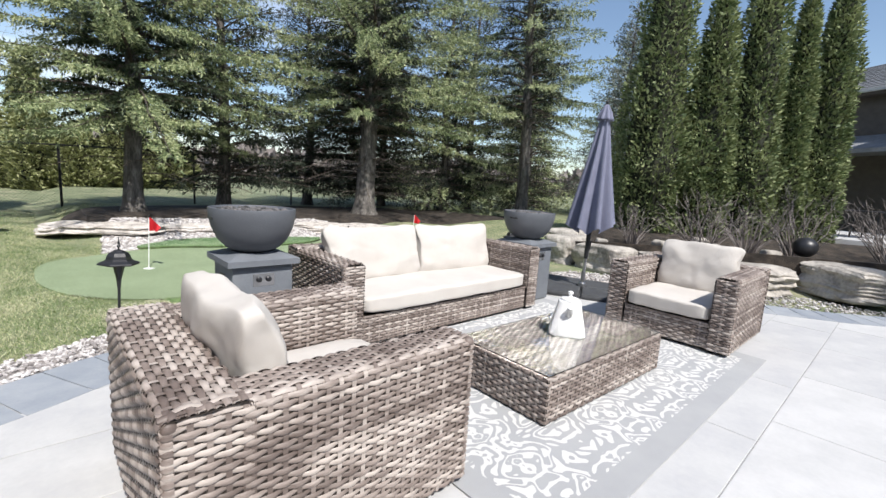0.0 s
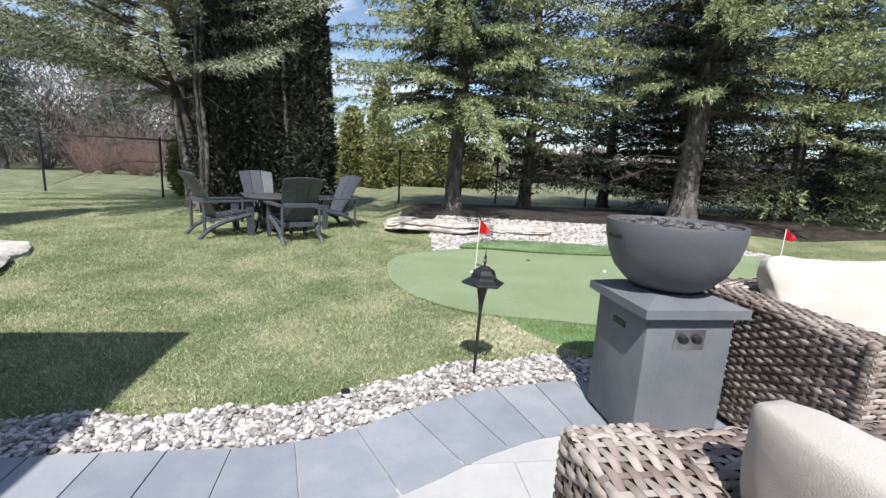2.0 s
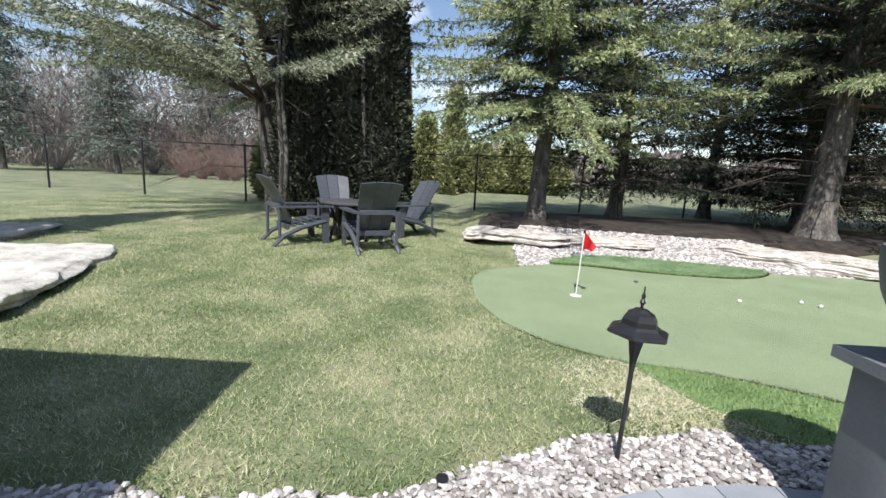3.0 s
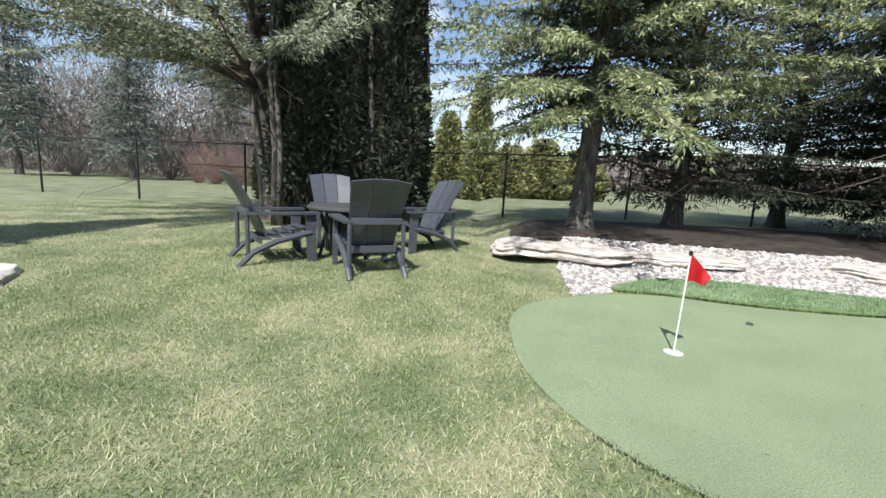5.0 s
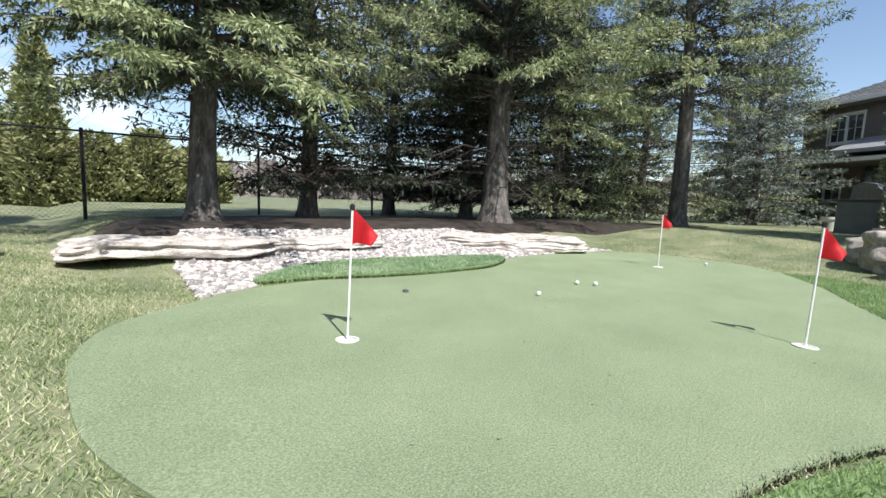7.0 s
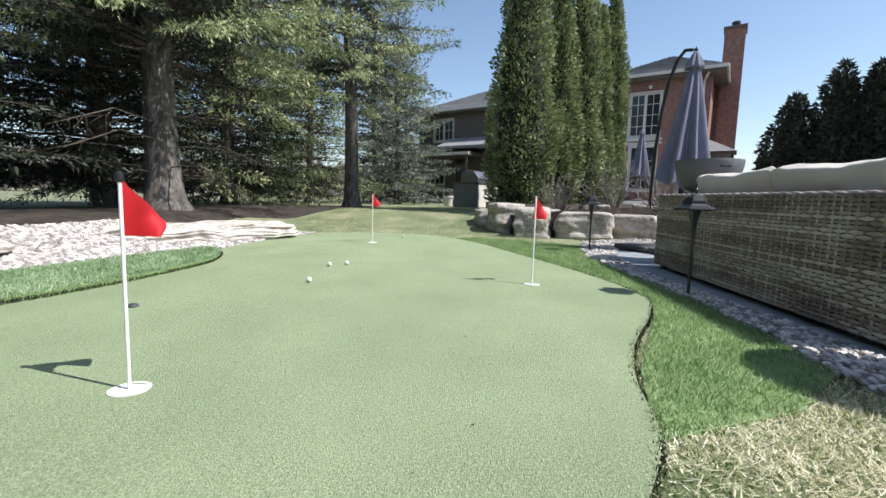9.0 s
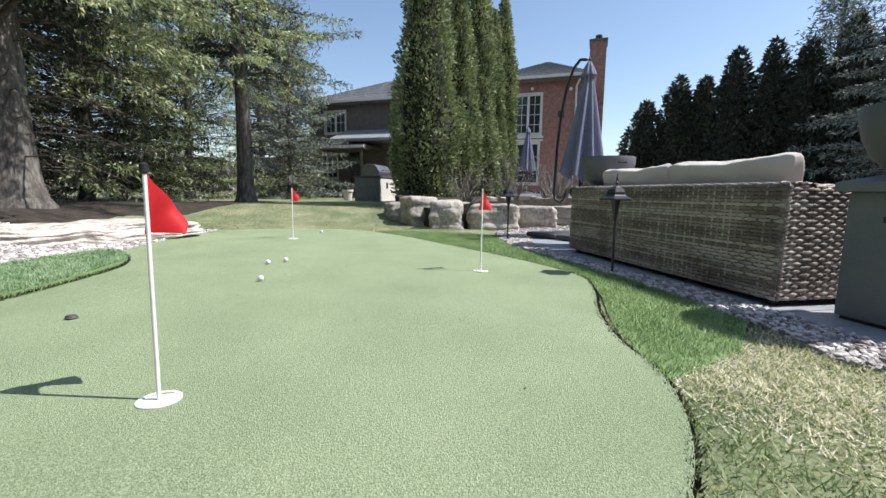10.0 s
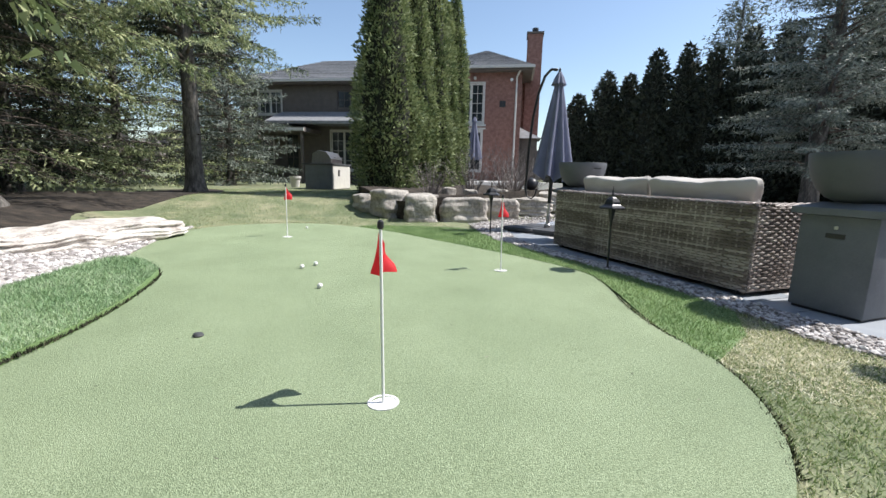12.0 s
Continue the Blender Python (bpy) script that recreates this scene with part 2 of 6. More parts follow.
# ---- geometry helpers ----
class Geo:
    """Gathers vertices and faces for one mesh."""
    def __init__(self):
        self.v, self.f, self.n = [], [], 0

    def add(self, verts, faces):
        verts = np.asarray(verts, float).reshape(-1, 3)
        self.v.append(verts)
        self.f += [tuple(int(i) + self.n for i in f) for f in faces]
        self.n += len(verts)
        return self

    def quads(self, corners):
        """Loose quads, an array of (k, 4, 3)."""
        corners = np.asarray(corners, float)
        self.v.append(corners.reshape(-1, 3))
        self.f += (np.arange(len(corners) * 4).reshape(-1, 4) + self.n).tolist()
        self.n += len(corners) * 4
        return self

    def tube(self, path, radii, sides=8, caps=True):
        path = [Vector(p) for p in path]
        radii = [float(radii)] * len(path) if isinstance(radii, (int, float)) else [float(q) for q in radii]
        rings, ref = [], None
        for i, p in enumerate(path):
            d = (path[min(i + 1, len(path) - 1)] - path[max(i - 1, 0)]).normalized()
            if ref is None:
                ref = d.orthogonal().normalized()
            ref = (ref - d * ref.dot(d)).normalized()
            side = d.cross(ref)
            rings.append([p + radii[i] * (math.cos(a) * ref + math.sin(a) * side) for a in (2 * math.pi * k / sides for k in range(sides))])
        faces = [(i * sides + k, i * sides + (k + 1) % sides, (i + 1) * sides + (k + 1) % sides, (i + 1) * sides + k)
                 for i in range(len(path) - 1) for k in range(sides)]
        if caps:
            faces += [tuple(range(sides))[::-1], tuple(range((len(path) - 1) * sides, len(path) * sides))]
        return self.add([q for r in rings for q in r], faces)

    def lathe(self, profile, sides=24, center=(0, 0), lobes=0, depth=0.0):
        v, f = [], []
        for r, z in profile:
            for k in range(sides):
                a = 2 * math.pi * k / sides
                rr = r * (1 + depth * math.cos(lobes * a)) if lobes else r
                v.append((center[0] + rr * math.cos(a), center[1] + rr * math.sin(a), z))
        for i in range(len(profile) - 1):
            for k in range(sides):
                f.append((i * sides + k, i * sides + (k + 1) % sides, (i + 1) * sides + (k + 1) % sides, (i + 1) * sides + k))
        f += [tuple(range(sides))[::-1], tuple(range((len(profile) - 1) * sides, len(profile) * sides))]
        return self.add(v, f)

    def box(self, lo, hi, bevel=0.0):
        bm = bmesh.new()
        bmesh.ops.create_cube(bm, size=1)
        for v in bm.verts:
            v.co = Vector([lo[i] + (v.co[i] + 0.5) * (hi[i] - lo[i]) for i in range(3)])
        if bevel:
            bmesh.ops.bevel(bm, geom=bm.edges[:], offset=bevel, segments=2, affect="EDGES", profile=0.6)
        bm.verts.index_update()
        self.add([v.co[:] for v in bm.verts], [[v.index for v in f.verts] for f in bm.faces])
        bm.free()
        return self

    def slab(self, outline, z0, z1):
        """A flat prism over an outline given anticlockwise."""
        n = len(outline)
        v = [(x, y, z0) for x, y in outline] + [(x, y, z1) for x, y in outline]
        f = [tuple(range(n))[::-1], tuple(range(n, 2 * n))] + [(k, (k + 1) % n, n + (k + 1) % n, n + k) for k in range(n)]
        return self.add(v, f)

    def moved(self, m):
        for k, v in enumerate(self.v):
            self.v[k] = v @ np.array(m.to_3x3()).T + np.array(m.translation)
        return self

    def mesh(self, name, mat, smooth=False):
        me = bpy.data.meshes.new(name)
        me.from_pydata(np.concatenate(self.v).tolist() if len(self.v) else [], [], self.f)
        me.materials.append(mat)
        if smooth:
            me.polygons.foreach_set("use_smooth", [True] * len(me.polygons))
            if smooth != "all":
                me.set_sharp_from_angle(angle=radians(38))
        return me


def put(name, geo, mat, parent=None, label="", smooth=False, at=None):
    """Links gathered geometry as one mesh object, a part where a parent is given."""
    ob = new(name, geo.mesh(name, mat, smooth))
    if parent:
        ob.parent = parent
    if at is not None:
        ob.matrix_basis = at
    return tagged(ob, label=label)


def thing(name, at, label, category, group=""):
    ob = new(name)
    ob.empty_display_size = 0.1
    ob.matrix_basis = at
    return tagged(ob, label=label, category=category, group=group)


def rng(seed):
    return np.random.default_rng(seed)


def smooth01(t):
    t = min(max(t, 0.0), 1.0)
    return t * t * (3 - 2 * t)


def spline(points, steps=8, closed=False):
    """Catmull-Rom through points of the plan."""
    p, out, n = points, [], len(points)
    for i in range(n if closed else n - 1):
        a, b, c, d = (p[(i + k) % n] if closed else p[min(max(i + k, 0), n - 1)] for k in (-1, 0, 1, 2))
        for s in range(steps):
            t = s / steps
            out.append(tuple(0.5 * (2 * b[k] + (c[k] - a[k]) * t + (2 * a[k] - 5 * b[k] + 4 * c[k] - d[k]) * t * t + (3 * b[k] - a[k] - 3 * c[k] + d[k]) * t ** 3) for k in range(2)))
    return out if closed else out + [tuple(p[-1])]


def inside(x, y, poly):
    """Which of the points lie in a polygon (arrays)."""
    x, y, hit = np.asarray(x), np.asarray(y), np.zeros(np.shape(x), bool)
    for (x0, y0), (x1, y1) in zip(poly, poly[1:] + poly[:1]):
        if y0 != y1:
            hit ^= ((y0 > y) != (y1 > y)) & (x < (x1 - x0) * (y - y0) / (y1 - y0) + x0)
    return hit

# ---- plan ----
F_OUT = [(-14, 3.6), (-4, 3.7), (-1, 3.8), (-0.25, 3.79), (0.05, 3.85), (0.3, 3.96), (0.62, 4.14), (1.03, 4.3), (1.5, 4.38), (2.2, 4.34), (2.9, 4.36), (4.5, 4.5),
         (5.8, 4.42), (6.6, 4.1), (7.3, 3.6), (7.8, 2.7), (8.2, 1.6), (8.7, 0.8), (9.4, 0.0), (10.6, -1.6), (12, -6), (12.5, -14)]
F_PEB = [(-14, 3.9), (-4, 4.1), (-1.06, 4.1), (-0.69, 4.09), (-0.28, 4.15), (0.1, 4.24), (0.42, 4.44), (0.76, 4.6), (1.14, 4.7), (1.65, 4.77), (2.17, 4.66), (2.68, 4.62),
         (3.47, 4.6), (4.31, 4.7), (5.72, 4.78), (6.8, 4.6), (7.8, 4.3), (8.6, 3.2), (9.2, 2.0), (10, 1.0), (11, -0.4), (13, -6)]
def along(points, x):
    return np.interp(x, [p[0] for p in points], [p[1] for p in points])

GREEN = spline([(0.72, 6.37), (0.5, 6.93), (0.45, 7.39), (0.48, 7.9), (0.7, 8.41), (1.15, 8.84), (1.54, 9.08), (2.2, 9.2), (3.06, 9.1), (3.97, 9.0), (5.3, 9.38), (6.2, 9.42), (7.34, 9.3),
                (8.05, 9.02), (8.45, 8.4), (8.5, 7.8), (8.35, 7.15), (7.7, 6.5), (6.9, 6.05), (5.95, 5.7), (4.9, 5.3), (4.3, 5.1), (3.73, 4.97), (3.35, 4.98), (2.9, 5.17), (2.43, 5.42), (1.97, 5.59), (1.5, 5.69), (1.05, 5.97)], 6, True)
TONGUE = spline([(1.75, 9.27), (2.2, 9.22), (2.6, 9.12), (2.9, 9.02), (3.4, 8.92), (4.05, 8.87), (4.5, 8.9), (5.0, 9.12), (5.28, 9.42), (5.1, 9.58), (4.5, 9.74), (3.9, 9.88), (3.2, 9.98), (2.5, 9.9), (2.05, 9.6)], 6, True)
STONES = [(1.25, 8.98), (1.9, 9.3), (3, 9.2), (4, 9.1), (5.3, 9.46), (6.2, 9.46), (7.3, 9.35), (8.3, 9.2), (8.1, 9.6), (7.4, 10.1), (6, 11.2), (4.9, 11.2), (3.2, 11.3), (1.6, 11.4), (1.35, 10.3)]
FRINGE = [(1.5, 5.7), (1.75, 5.1), (2.1, 4.72)] + [(x, float(along(F_PEB, x)) + 0.03) for x in (2.5, 3, 3.5, 4.3, 5, 5.7, 6.4, 7)] + [(7.6, 5.4), (7.9, 6.2), (7.75, 6.53), (6.9, 6.05), (5.95, 5.7), (4.9, 5.3), (4.3, 5.1), (3.73, 4.97), (3.3, 4.98), (2.8, 5.18), (2.44, 5.36), (2.05, 5.54)]
PLANT_BED = [(8.6, 5.2), (8.6, 4.3), (9.2, 3.0), (9.8, 1.6), (10.6, 0.4), (12, -1.5), (15.5, -1.5), (15.5, 3.0), (13.2, 5.6), (11, 5.9), (9.6, 5.7)]


def ground_z(x, y):
    left = 0.13 * smooth01((y - 6.2) / 2.8) * smooth01((1.2 - x) / 1.4)
    bed = 0.38 * smooth01((y - 9.8) / 2.0) * smooth01((x - 0.1) / 1.4)
    slope = 0.36 * smooth01((x - 8.7) / 4.0)
    far = 0.35 * smooth01((y - 12.5) / 3.5)
    return max(left, bed, slope) * (1 - far * 0.55) - 0.02


def bed_z(x, y):
    return 0.5 + 0.12 * math.sin(1.3 * x + y)

# ---- ground ----
def ground_sheet():
    xs = np.unique(np.concatenate([np.linspace(-16, 26, 106), [-3000, -1200, -500, -200, -90, -50, -30, -22, 32, 45, 70, 120, 250, 600, 1300, 3000]]))
    ys = np.unique(np.concatenate([np.linspace(-14, 26, 101), [-3000, -1200, -500, -200, -90, -50, -30, -20, 32, 45, 70, 120, 250, 600, 1300, 3000]]))
    g, nx = Geo(), len(xs)
    v = []
    for y in ys:
        for x in xs:
            z = ground_z(x, y)
            if y < along(F_PEB, x) + 0.12:
                z = min(z, 0) - 0.05
            v.append((x, y, z + 0.006 + 0.005 * noise.noise((x * 1.7, y * 1.7, 0))))
    f = [(j * nx + i, j * nx + i + 1, (j + 1) * nx + i + 1, (j + 1) * nx + i) for j in range(len(ys) - 1) for i in range(nx - 1)]
    g.add(v, f)
    return tagged(put("ground", g, M_LAWN, smooth="all"), "patchy spring lawn with straw-coloured spots", "lawn", kind="structure")

ground_sheet()


def draped(name, outline, mat, lift, label, category, step=0.22, kind="structure", height=ground_z, deep=0.04):
    """A thin sheet that follows the ground inside an outline."""
    xs, ys = [p[0] for p in outline], [p[1] for p in outline]
    g = Geo()
    bm = bmesh.new()
    face = bm.faces.new([bm.verts.new((x, y, 0)) for x, y in outline])
    x = min(xs) + step
    while x < max(xs):
        bmesh.ops.bisect_plane(bm, geom=bm.verts[:] + bm.edges[:] + bm.faces[:], plane_co=(x, 0, 0), plane_no=(1, 0, 0))
        x += step
    y = min(ys) + step
    while y < max(ys):
        bmesh.ops.bisect_plane(bm, geom=bm.verts[:] + bm.edges[:] + bm.faces[:], plane_co=(0, y, 0), plane_no=(0, 1, 0))
        y += step
    bmesh.ops.recalc_face_normals(bm, faces=bm.faces[:])
    for v in bm.verts:
        v.co.z = height(v.co.x, v.co.y) + lift
    ret = bmesh.ops.extrude_face_region(bm, geom=bm.faces[:])
    for v in ret["geom"]:
        if isinstance(v, bmesh.types.BMVert):
            v.co.z -= lift + deep
    bmesh.ops.recalc_face_normals(bm, faces=bm.faces[:])
    bm.verts.index_update()
    g.add([v.co[:] for v in bm.verts], [[v.index for v in f.verts] for f in bm.faces])
    bm.free()
    return tagged(put(name, g, mat), label, category, kind=kind)


draped("putting_green", GREEN, M_GREEN, 0.021, "artificial putting green of short pale-green turf", "putting green", 0.6)
draped("turf_fringe", FRINGE, M_FRINGE, 0.018, "bright green strip of longer artificial turf", "turf", 0.5)
draped("turf_tongue", TONGUE, M_FRINGE, 0.06, "raised tongue of shaggy green turf beside the putting green", "turf", 0.4)
draped("stone_bed", STONES, M_GRIT, 0.02, "bed of pale river stones below the ledge rocks", "stone bed", 0.3)
# front edge follows the trees' shadow line; the dark mulch paints that shade
TREE_BED = spline([(0.9, 11.3), (2.2, 10.6), (4, 10.9), (5.4, 11.2), (7.4, 10.7), (9, 10.9), (12, 10.0), (14, 9.3), (15.6, 10.2), (13, 11.5), (12, 14), (9, 15.5), (3.5, 15.3), (1.2, 13.6)], 5, True)
draped("tree_bed", TREE_BED, M_MULCH, 0.02, "bark mulch under the spruce trees, darkened to stand for their shade", "mulch bed", 0.4)
draped("mulch_bed", PLANT_BED, M_MULCH, 0.0, "raised planting bed of dark bark mulch", "mulch bed", 0.4, height=bed_z, deep=0.75)

# ---- trees ----
def blades(centers, dirs, length, width, r, spread=0.5):
    """Rhombic needle clumps at centers, each pointing along its direction with a random twist."""
    k = len(centers)
    d = dirs + r.normal(0, spread, (k, 3))
    d /= np.linalg.norm(d, axis=1, keepdims=True)
    s = np.cross(d, r.normal(0, 1, (k, 3)))
    s /= np.linalg.norm(s, axis=1, keepdims=True) + 1e-9
    ln = (length * r.uniform(0.6, 1.3, k))[:, None]
    w = (width * r.uniform(0.6, 1.3, k))[:, None]
    mid = centers + d * ln * 0.42
    return np.stack([centers, mid + s * w * 0.5, centers + d * ln, mid - s * w * 0.5], 1)


def conifer(name, at, label, seed, height=13.0, radius=3.2, bare=2.0, trunk_r=0.2, mat=None, inner=None, lean=(0, 0), whorl=0.3, per=6,
            twig_step=0.085, droop=0.5, clump=(0.17, 0.032), per_twig=12, dead=0, top=None, tuft=False, category="tree", group="spruces"):
    """A conifer: leaning trunk, whorled drooping limbs, and side twigs thick with needles. Nothing above top is built."""
    r = rng(seed)
    top = top or height
    root = thing(name, at, label, category, group)

    def axis(z):
        return np.array([lean[0] * z / height + 0.05 * math.sin(z * 0.9 + seed), lean[1] * z / height + 0.05 * math.cos(z * 0.7 + seed), z])

    zs = np.concatenate([[-0.15, 0.0, 0.15, 0.4], np.linspace(0.9, top, 14)])
    rad = [trunk_r * (1.5 if z < 0.05 else 1.22 if z < 0.2 else 1.08 if z < 0.5 else 1.0) * max(1 - z / height, 0.03) ** 0.8 for z in zs]
    put("trunk", Geo().tube([axis(z) for z in zs], rad, 12), M_BARK, root, smooth="all")
    limbs, cen, dr, old, old_dr = Geo(), [], [], [], []
    z = bare
    while z < top:
        h = (z - bare) / (height - bare)
        for k in range(per):
            a = r.uniform(0, 2 * math.pi) if tuft else 2 * math.pi * (k + r.uniform(-0.35, 0.35)) / per + z * 2.4
            ln = radius * (1 - h) ** 0.75 * r.uniform(0.7, 1.12) * min(1.0, 0.85 + h * 4)
            out = np.array([math.cos(a), math.sin(a), 0.0])
            rise = r.uniform(0.05, 0.35) + 0.5 * h
            sag = droop * r.uniform(0.7, 1.3) * (1 - 0.6 * h)
            base = axis(z + r.uniform(-0.12, 0.12))
            side_bend = np.array([-out[1], out[0], 0]) * r.uniform(-0.15, 0.15)

            def on(s):
                return base + out * ln * s + side_bend * ln * s * s + np.array([0, 0, ln * (rise * s - sag * 1.5 * s * s + 0.75 * sag * s ** 3)])

            limbs.tube([on(s) for s in (0, 0.25, 0.5, 0.75, 1)], [0.03 * ln / 2.5 + 0.008, 0.024 * ln / 2.5 + 0.006, 0.014, 0.008, 0.004], 4, False)
            n = int(ln / twig_step)
            for i in range(n):
                s = 0.1 + 0.9 * (i + r.uniform(0, 1)) / n
                if tuft and s < 0.3 and r.uniform() < 0.8:
                    continue
                p = on(s)
                fwd = on(min(s + 0.05, 1.05)) - on(s - 0.05)
                fwd /= np.linalg.norm(fwd)
                sd = np.cross(fwd, [0, 0, 1.0]) * (1 if i % 2 else -1)
                tl = (0.14 + 0.52 * (1 - s) * min(ln / 2.2, 1.1)) * r.uniform(0.6, 1.2)
                td = fwd * 0.75 + sd * 0.9 + np.array([0, 0, -0.1 - 0.4 * sag * r.uniform(0, 1)])
                td /= np.linalg.norm(td)
                m = max(3, int(1.8 * per_twig * (0.35 + tl / 0.5)))
                q = r.uniform(0, 1, m)
                line = p + td * (tl * q)[:, None] + np.array([0, 0, -0.16]) * ((tl * q) ** 2)[:, None] * 4 * sag
                # needles near the trunk take the darker colour, which paints the crown's inner shade
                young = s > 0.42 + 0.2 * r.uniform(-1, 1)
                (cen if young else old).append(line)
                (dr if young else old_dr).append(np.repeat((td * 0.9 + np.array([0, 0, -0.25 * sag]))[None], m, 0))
                # tassels that hang from the side twigs
                if not tuft and r.uniform() < 0.4:
                    m2 = max(3, int(per_twig * 0.5))
                    hang = np.array([td[0] * 0.3, td[1] * 0.3, -1.0])
                    hl = sag * r.uniform(0.15, 0.5)
                    b = p + td * tl * r.uniform(0.3, 1.0)
                    (cen if young else old).append(b + hang * (hl * r.uniform(0, 1, m2))[:, None])
                    (dr if young else old_dr).append(np.repeat(hang[None], m2, 0))
        z += whorl * r.uniform(0.8, 1.2)
    for k in range(dead):
        # dead lower limbs, bare but for fine side twigs
        a, zz = r.uniform(0, 6.28), r.uniform(0.6, bare + 1.0)
        ln = r.uniform(0.5, 0.62 * radius)
        b, d = axis(zz), np.array([math.cos(a), math.sin(a), 0.0])
        limbs.tube([b, b + d * ln * 0.5 + [0, 0, 0.02], b + d * ln + [0, 0, -0.16 * ln]], [0.016, 0.01, 0.003], 4, False)
        for e in range(int(ln * 6)):
            t = r.uniform(0.25, 1.0)
            c = b + d * ln * t + [0, 0, -0.14 * ln * t * t]
            tw = np.array([d[0] * 0.6, d[1] * 0.6, -0.25]) + r.normal(0, 0.45, 3)
            limbs.tube([c, c + tw * r.uniform(0.15, 0.4)], [0.005, 0.002], 3, False)
    put("limbwork", limbs, M_TWIG, root, smooth="all")
    for part_name, c, d, mt in (("crown", cen, dr, mat or M_SPRUCE), ("inner_crown", old, old_dr, inner or mat or M_OLDNEEDLE_SHADE)):
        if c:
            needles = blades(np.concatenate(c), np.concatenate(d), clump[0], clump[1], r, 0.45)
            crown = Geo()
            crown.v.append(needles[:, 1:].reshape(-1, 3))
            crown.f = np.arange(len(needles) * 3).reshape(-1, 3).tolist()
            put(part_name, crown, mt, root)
    return root


def arborvitae(name, at, label, seed, height=7.0, radius=0.8, sprays=9000, mat=None, group="cedars", size=0.2, base=0.0, sharp=0.85, stems=0):
    """A columnar cedar: short trunk, near-black core for inner shade, and overlapping upright sprays with an uneven
    outline.
    """
    r = rng(seed)
    root = thing(name, at, label, "tree", group)

    def prof(h):
        return radius * (np.clip((1 - h), 0, 1) ** sharp) * (0.72 + 0.28 * np.clip(h * 6, 0, 1)) * 1.12

    put("trunk", Geo().tube([(0, 0, -0.25), (0, 0, 0.3), (0.02, 0, height * 0.6)], [0.1 * radius / 0.7, 0.085, 0.03], 8), M_BARK, root)
    for k in range(stems):
        a = -1.9 + 0.9 * k + seed
        x, y = 0.55 * radius * math.cos(a), -0.9 * radius
        put("stem", Geo().tube([(x, y, -0.1), (x + 0.05, y - 0.03, 1.4), (x - 0.04, y, 2.8), (x + 0.03, y + 0.1, 4.4)], [0.07, 0.055, 0.045, 0.03], 8), M_BARK, root, "bare grey stem", "all")
    # added near-black body blocks light and stands in for the shaded inside
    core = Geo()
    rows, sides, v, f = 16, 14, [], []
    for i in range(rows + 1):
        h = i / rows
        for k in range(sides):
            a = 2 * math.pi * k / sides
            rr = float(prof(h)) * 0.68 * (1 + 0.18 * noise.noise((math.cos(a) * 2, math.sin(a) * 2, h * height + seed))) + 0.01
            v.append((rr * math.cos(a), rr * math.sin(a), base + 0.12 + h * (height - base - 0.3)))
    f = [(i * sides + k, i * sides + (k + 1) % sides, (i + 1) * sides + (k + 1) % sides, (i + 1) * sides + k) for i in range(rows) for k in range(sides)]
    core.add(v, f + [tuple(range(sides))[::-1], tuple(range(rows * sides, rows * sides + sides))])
    put("core", core, M_CEDAR_SHADECORE, root)
    h = 1 - np.sqrt(r.uniform(0, 1, sprays))
    h = np.where(r.uniform(0, 1, sprays) < 0.3, r.uniform(0, 1, sprays), h)
    a = r.uniform(0, 2 * math.pi, sprays)
    lump = np.array([noise.noise((math.cos(x) * 1.6, math.sin(x) * 1.6, y * height * 0.8 + seed * 3.1)) + 0.5 * noise.noise((math.cos(x) * 4, math.sin(x) * 4, y * height * 2.2 + seed)) for x, y in zip(a, h)])
    rad = prof(h) * (0.86 + 0.36 * lump + r.uniform(-0.16, 0.1, sprays))
    c = np.stack([rad * np.cos(a), rad * np.sin(a), base + h * (height - base)], 1)
    d = np.stack([np.cos(a) * 0.8, np.sin(a) * 0.8, np.full(sprays, 0.45)], 1)
    put("crown", Geo().quads(blades(c, d, size, size * 0.42, r, 0.5)), mat or M_CEDAR, root)
    return root


def bare_bush(name, at, label, seed, height=1.0, stems=28, mat=None, group="bushes"):
    r = rng(seed)
    root = thing(name, at, label, "bush", group)
    g = Geo()
    for k in range(stems):
        a, t = r.uniform(0, 6.28), r.uniform(0.1, 0.75)
        p, d, path = np.zeros(3) + [0.08 * math.cos(a), 0.08 * math.sin(a), -0.05], np.array([math.cos(a) * t, math.sin(a) * t, 1.0]), []
        for s in range(6):
            path.append(p.copy())
            d = d + r.normal(0, 0.16, 3)
            p = p + d / np.linalg.norm(d) * height / 5 * r.uniform(0.8, 1.1)
            if s > 1:
                q = d + r.normal(0, 0.6, 3)
                q = q / np.linalg.norm(q) * height * r.uniform(0.12, 0.3)
                g.tube([p, p + q * 0.6, p + q + [0, 0, 0.03]], [0.005, 0.004, 0.002], 3, False)
        g.tube(path, [0.011, 0.01, 0.009, 0.007, 0.005, 0.003], 4, False)
    put("stemwork", g, mat or M_BARE, root)
    return root


def on_ground(x, y, turn=0.0, dz=0.0, scale=1.0):
    return pose(x, y, ground_z(x, y) + dz, 0, 0, turn) @ Matrix.Scale(scale, 4)


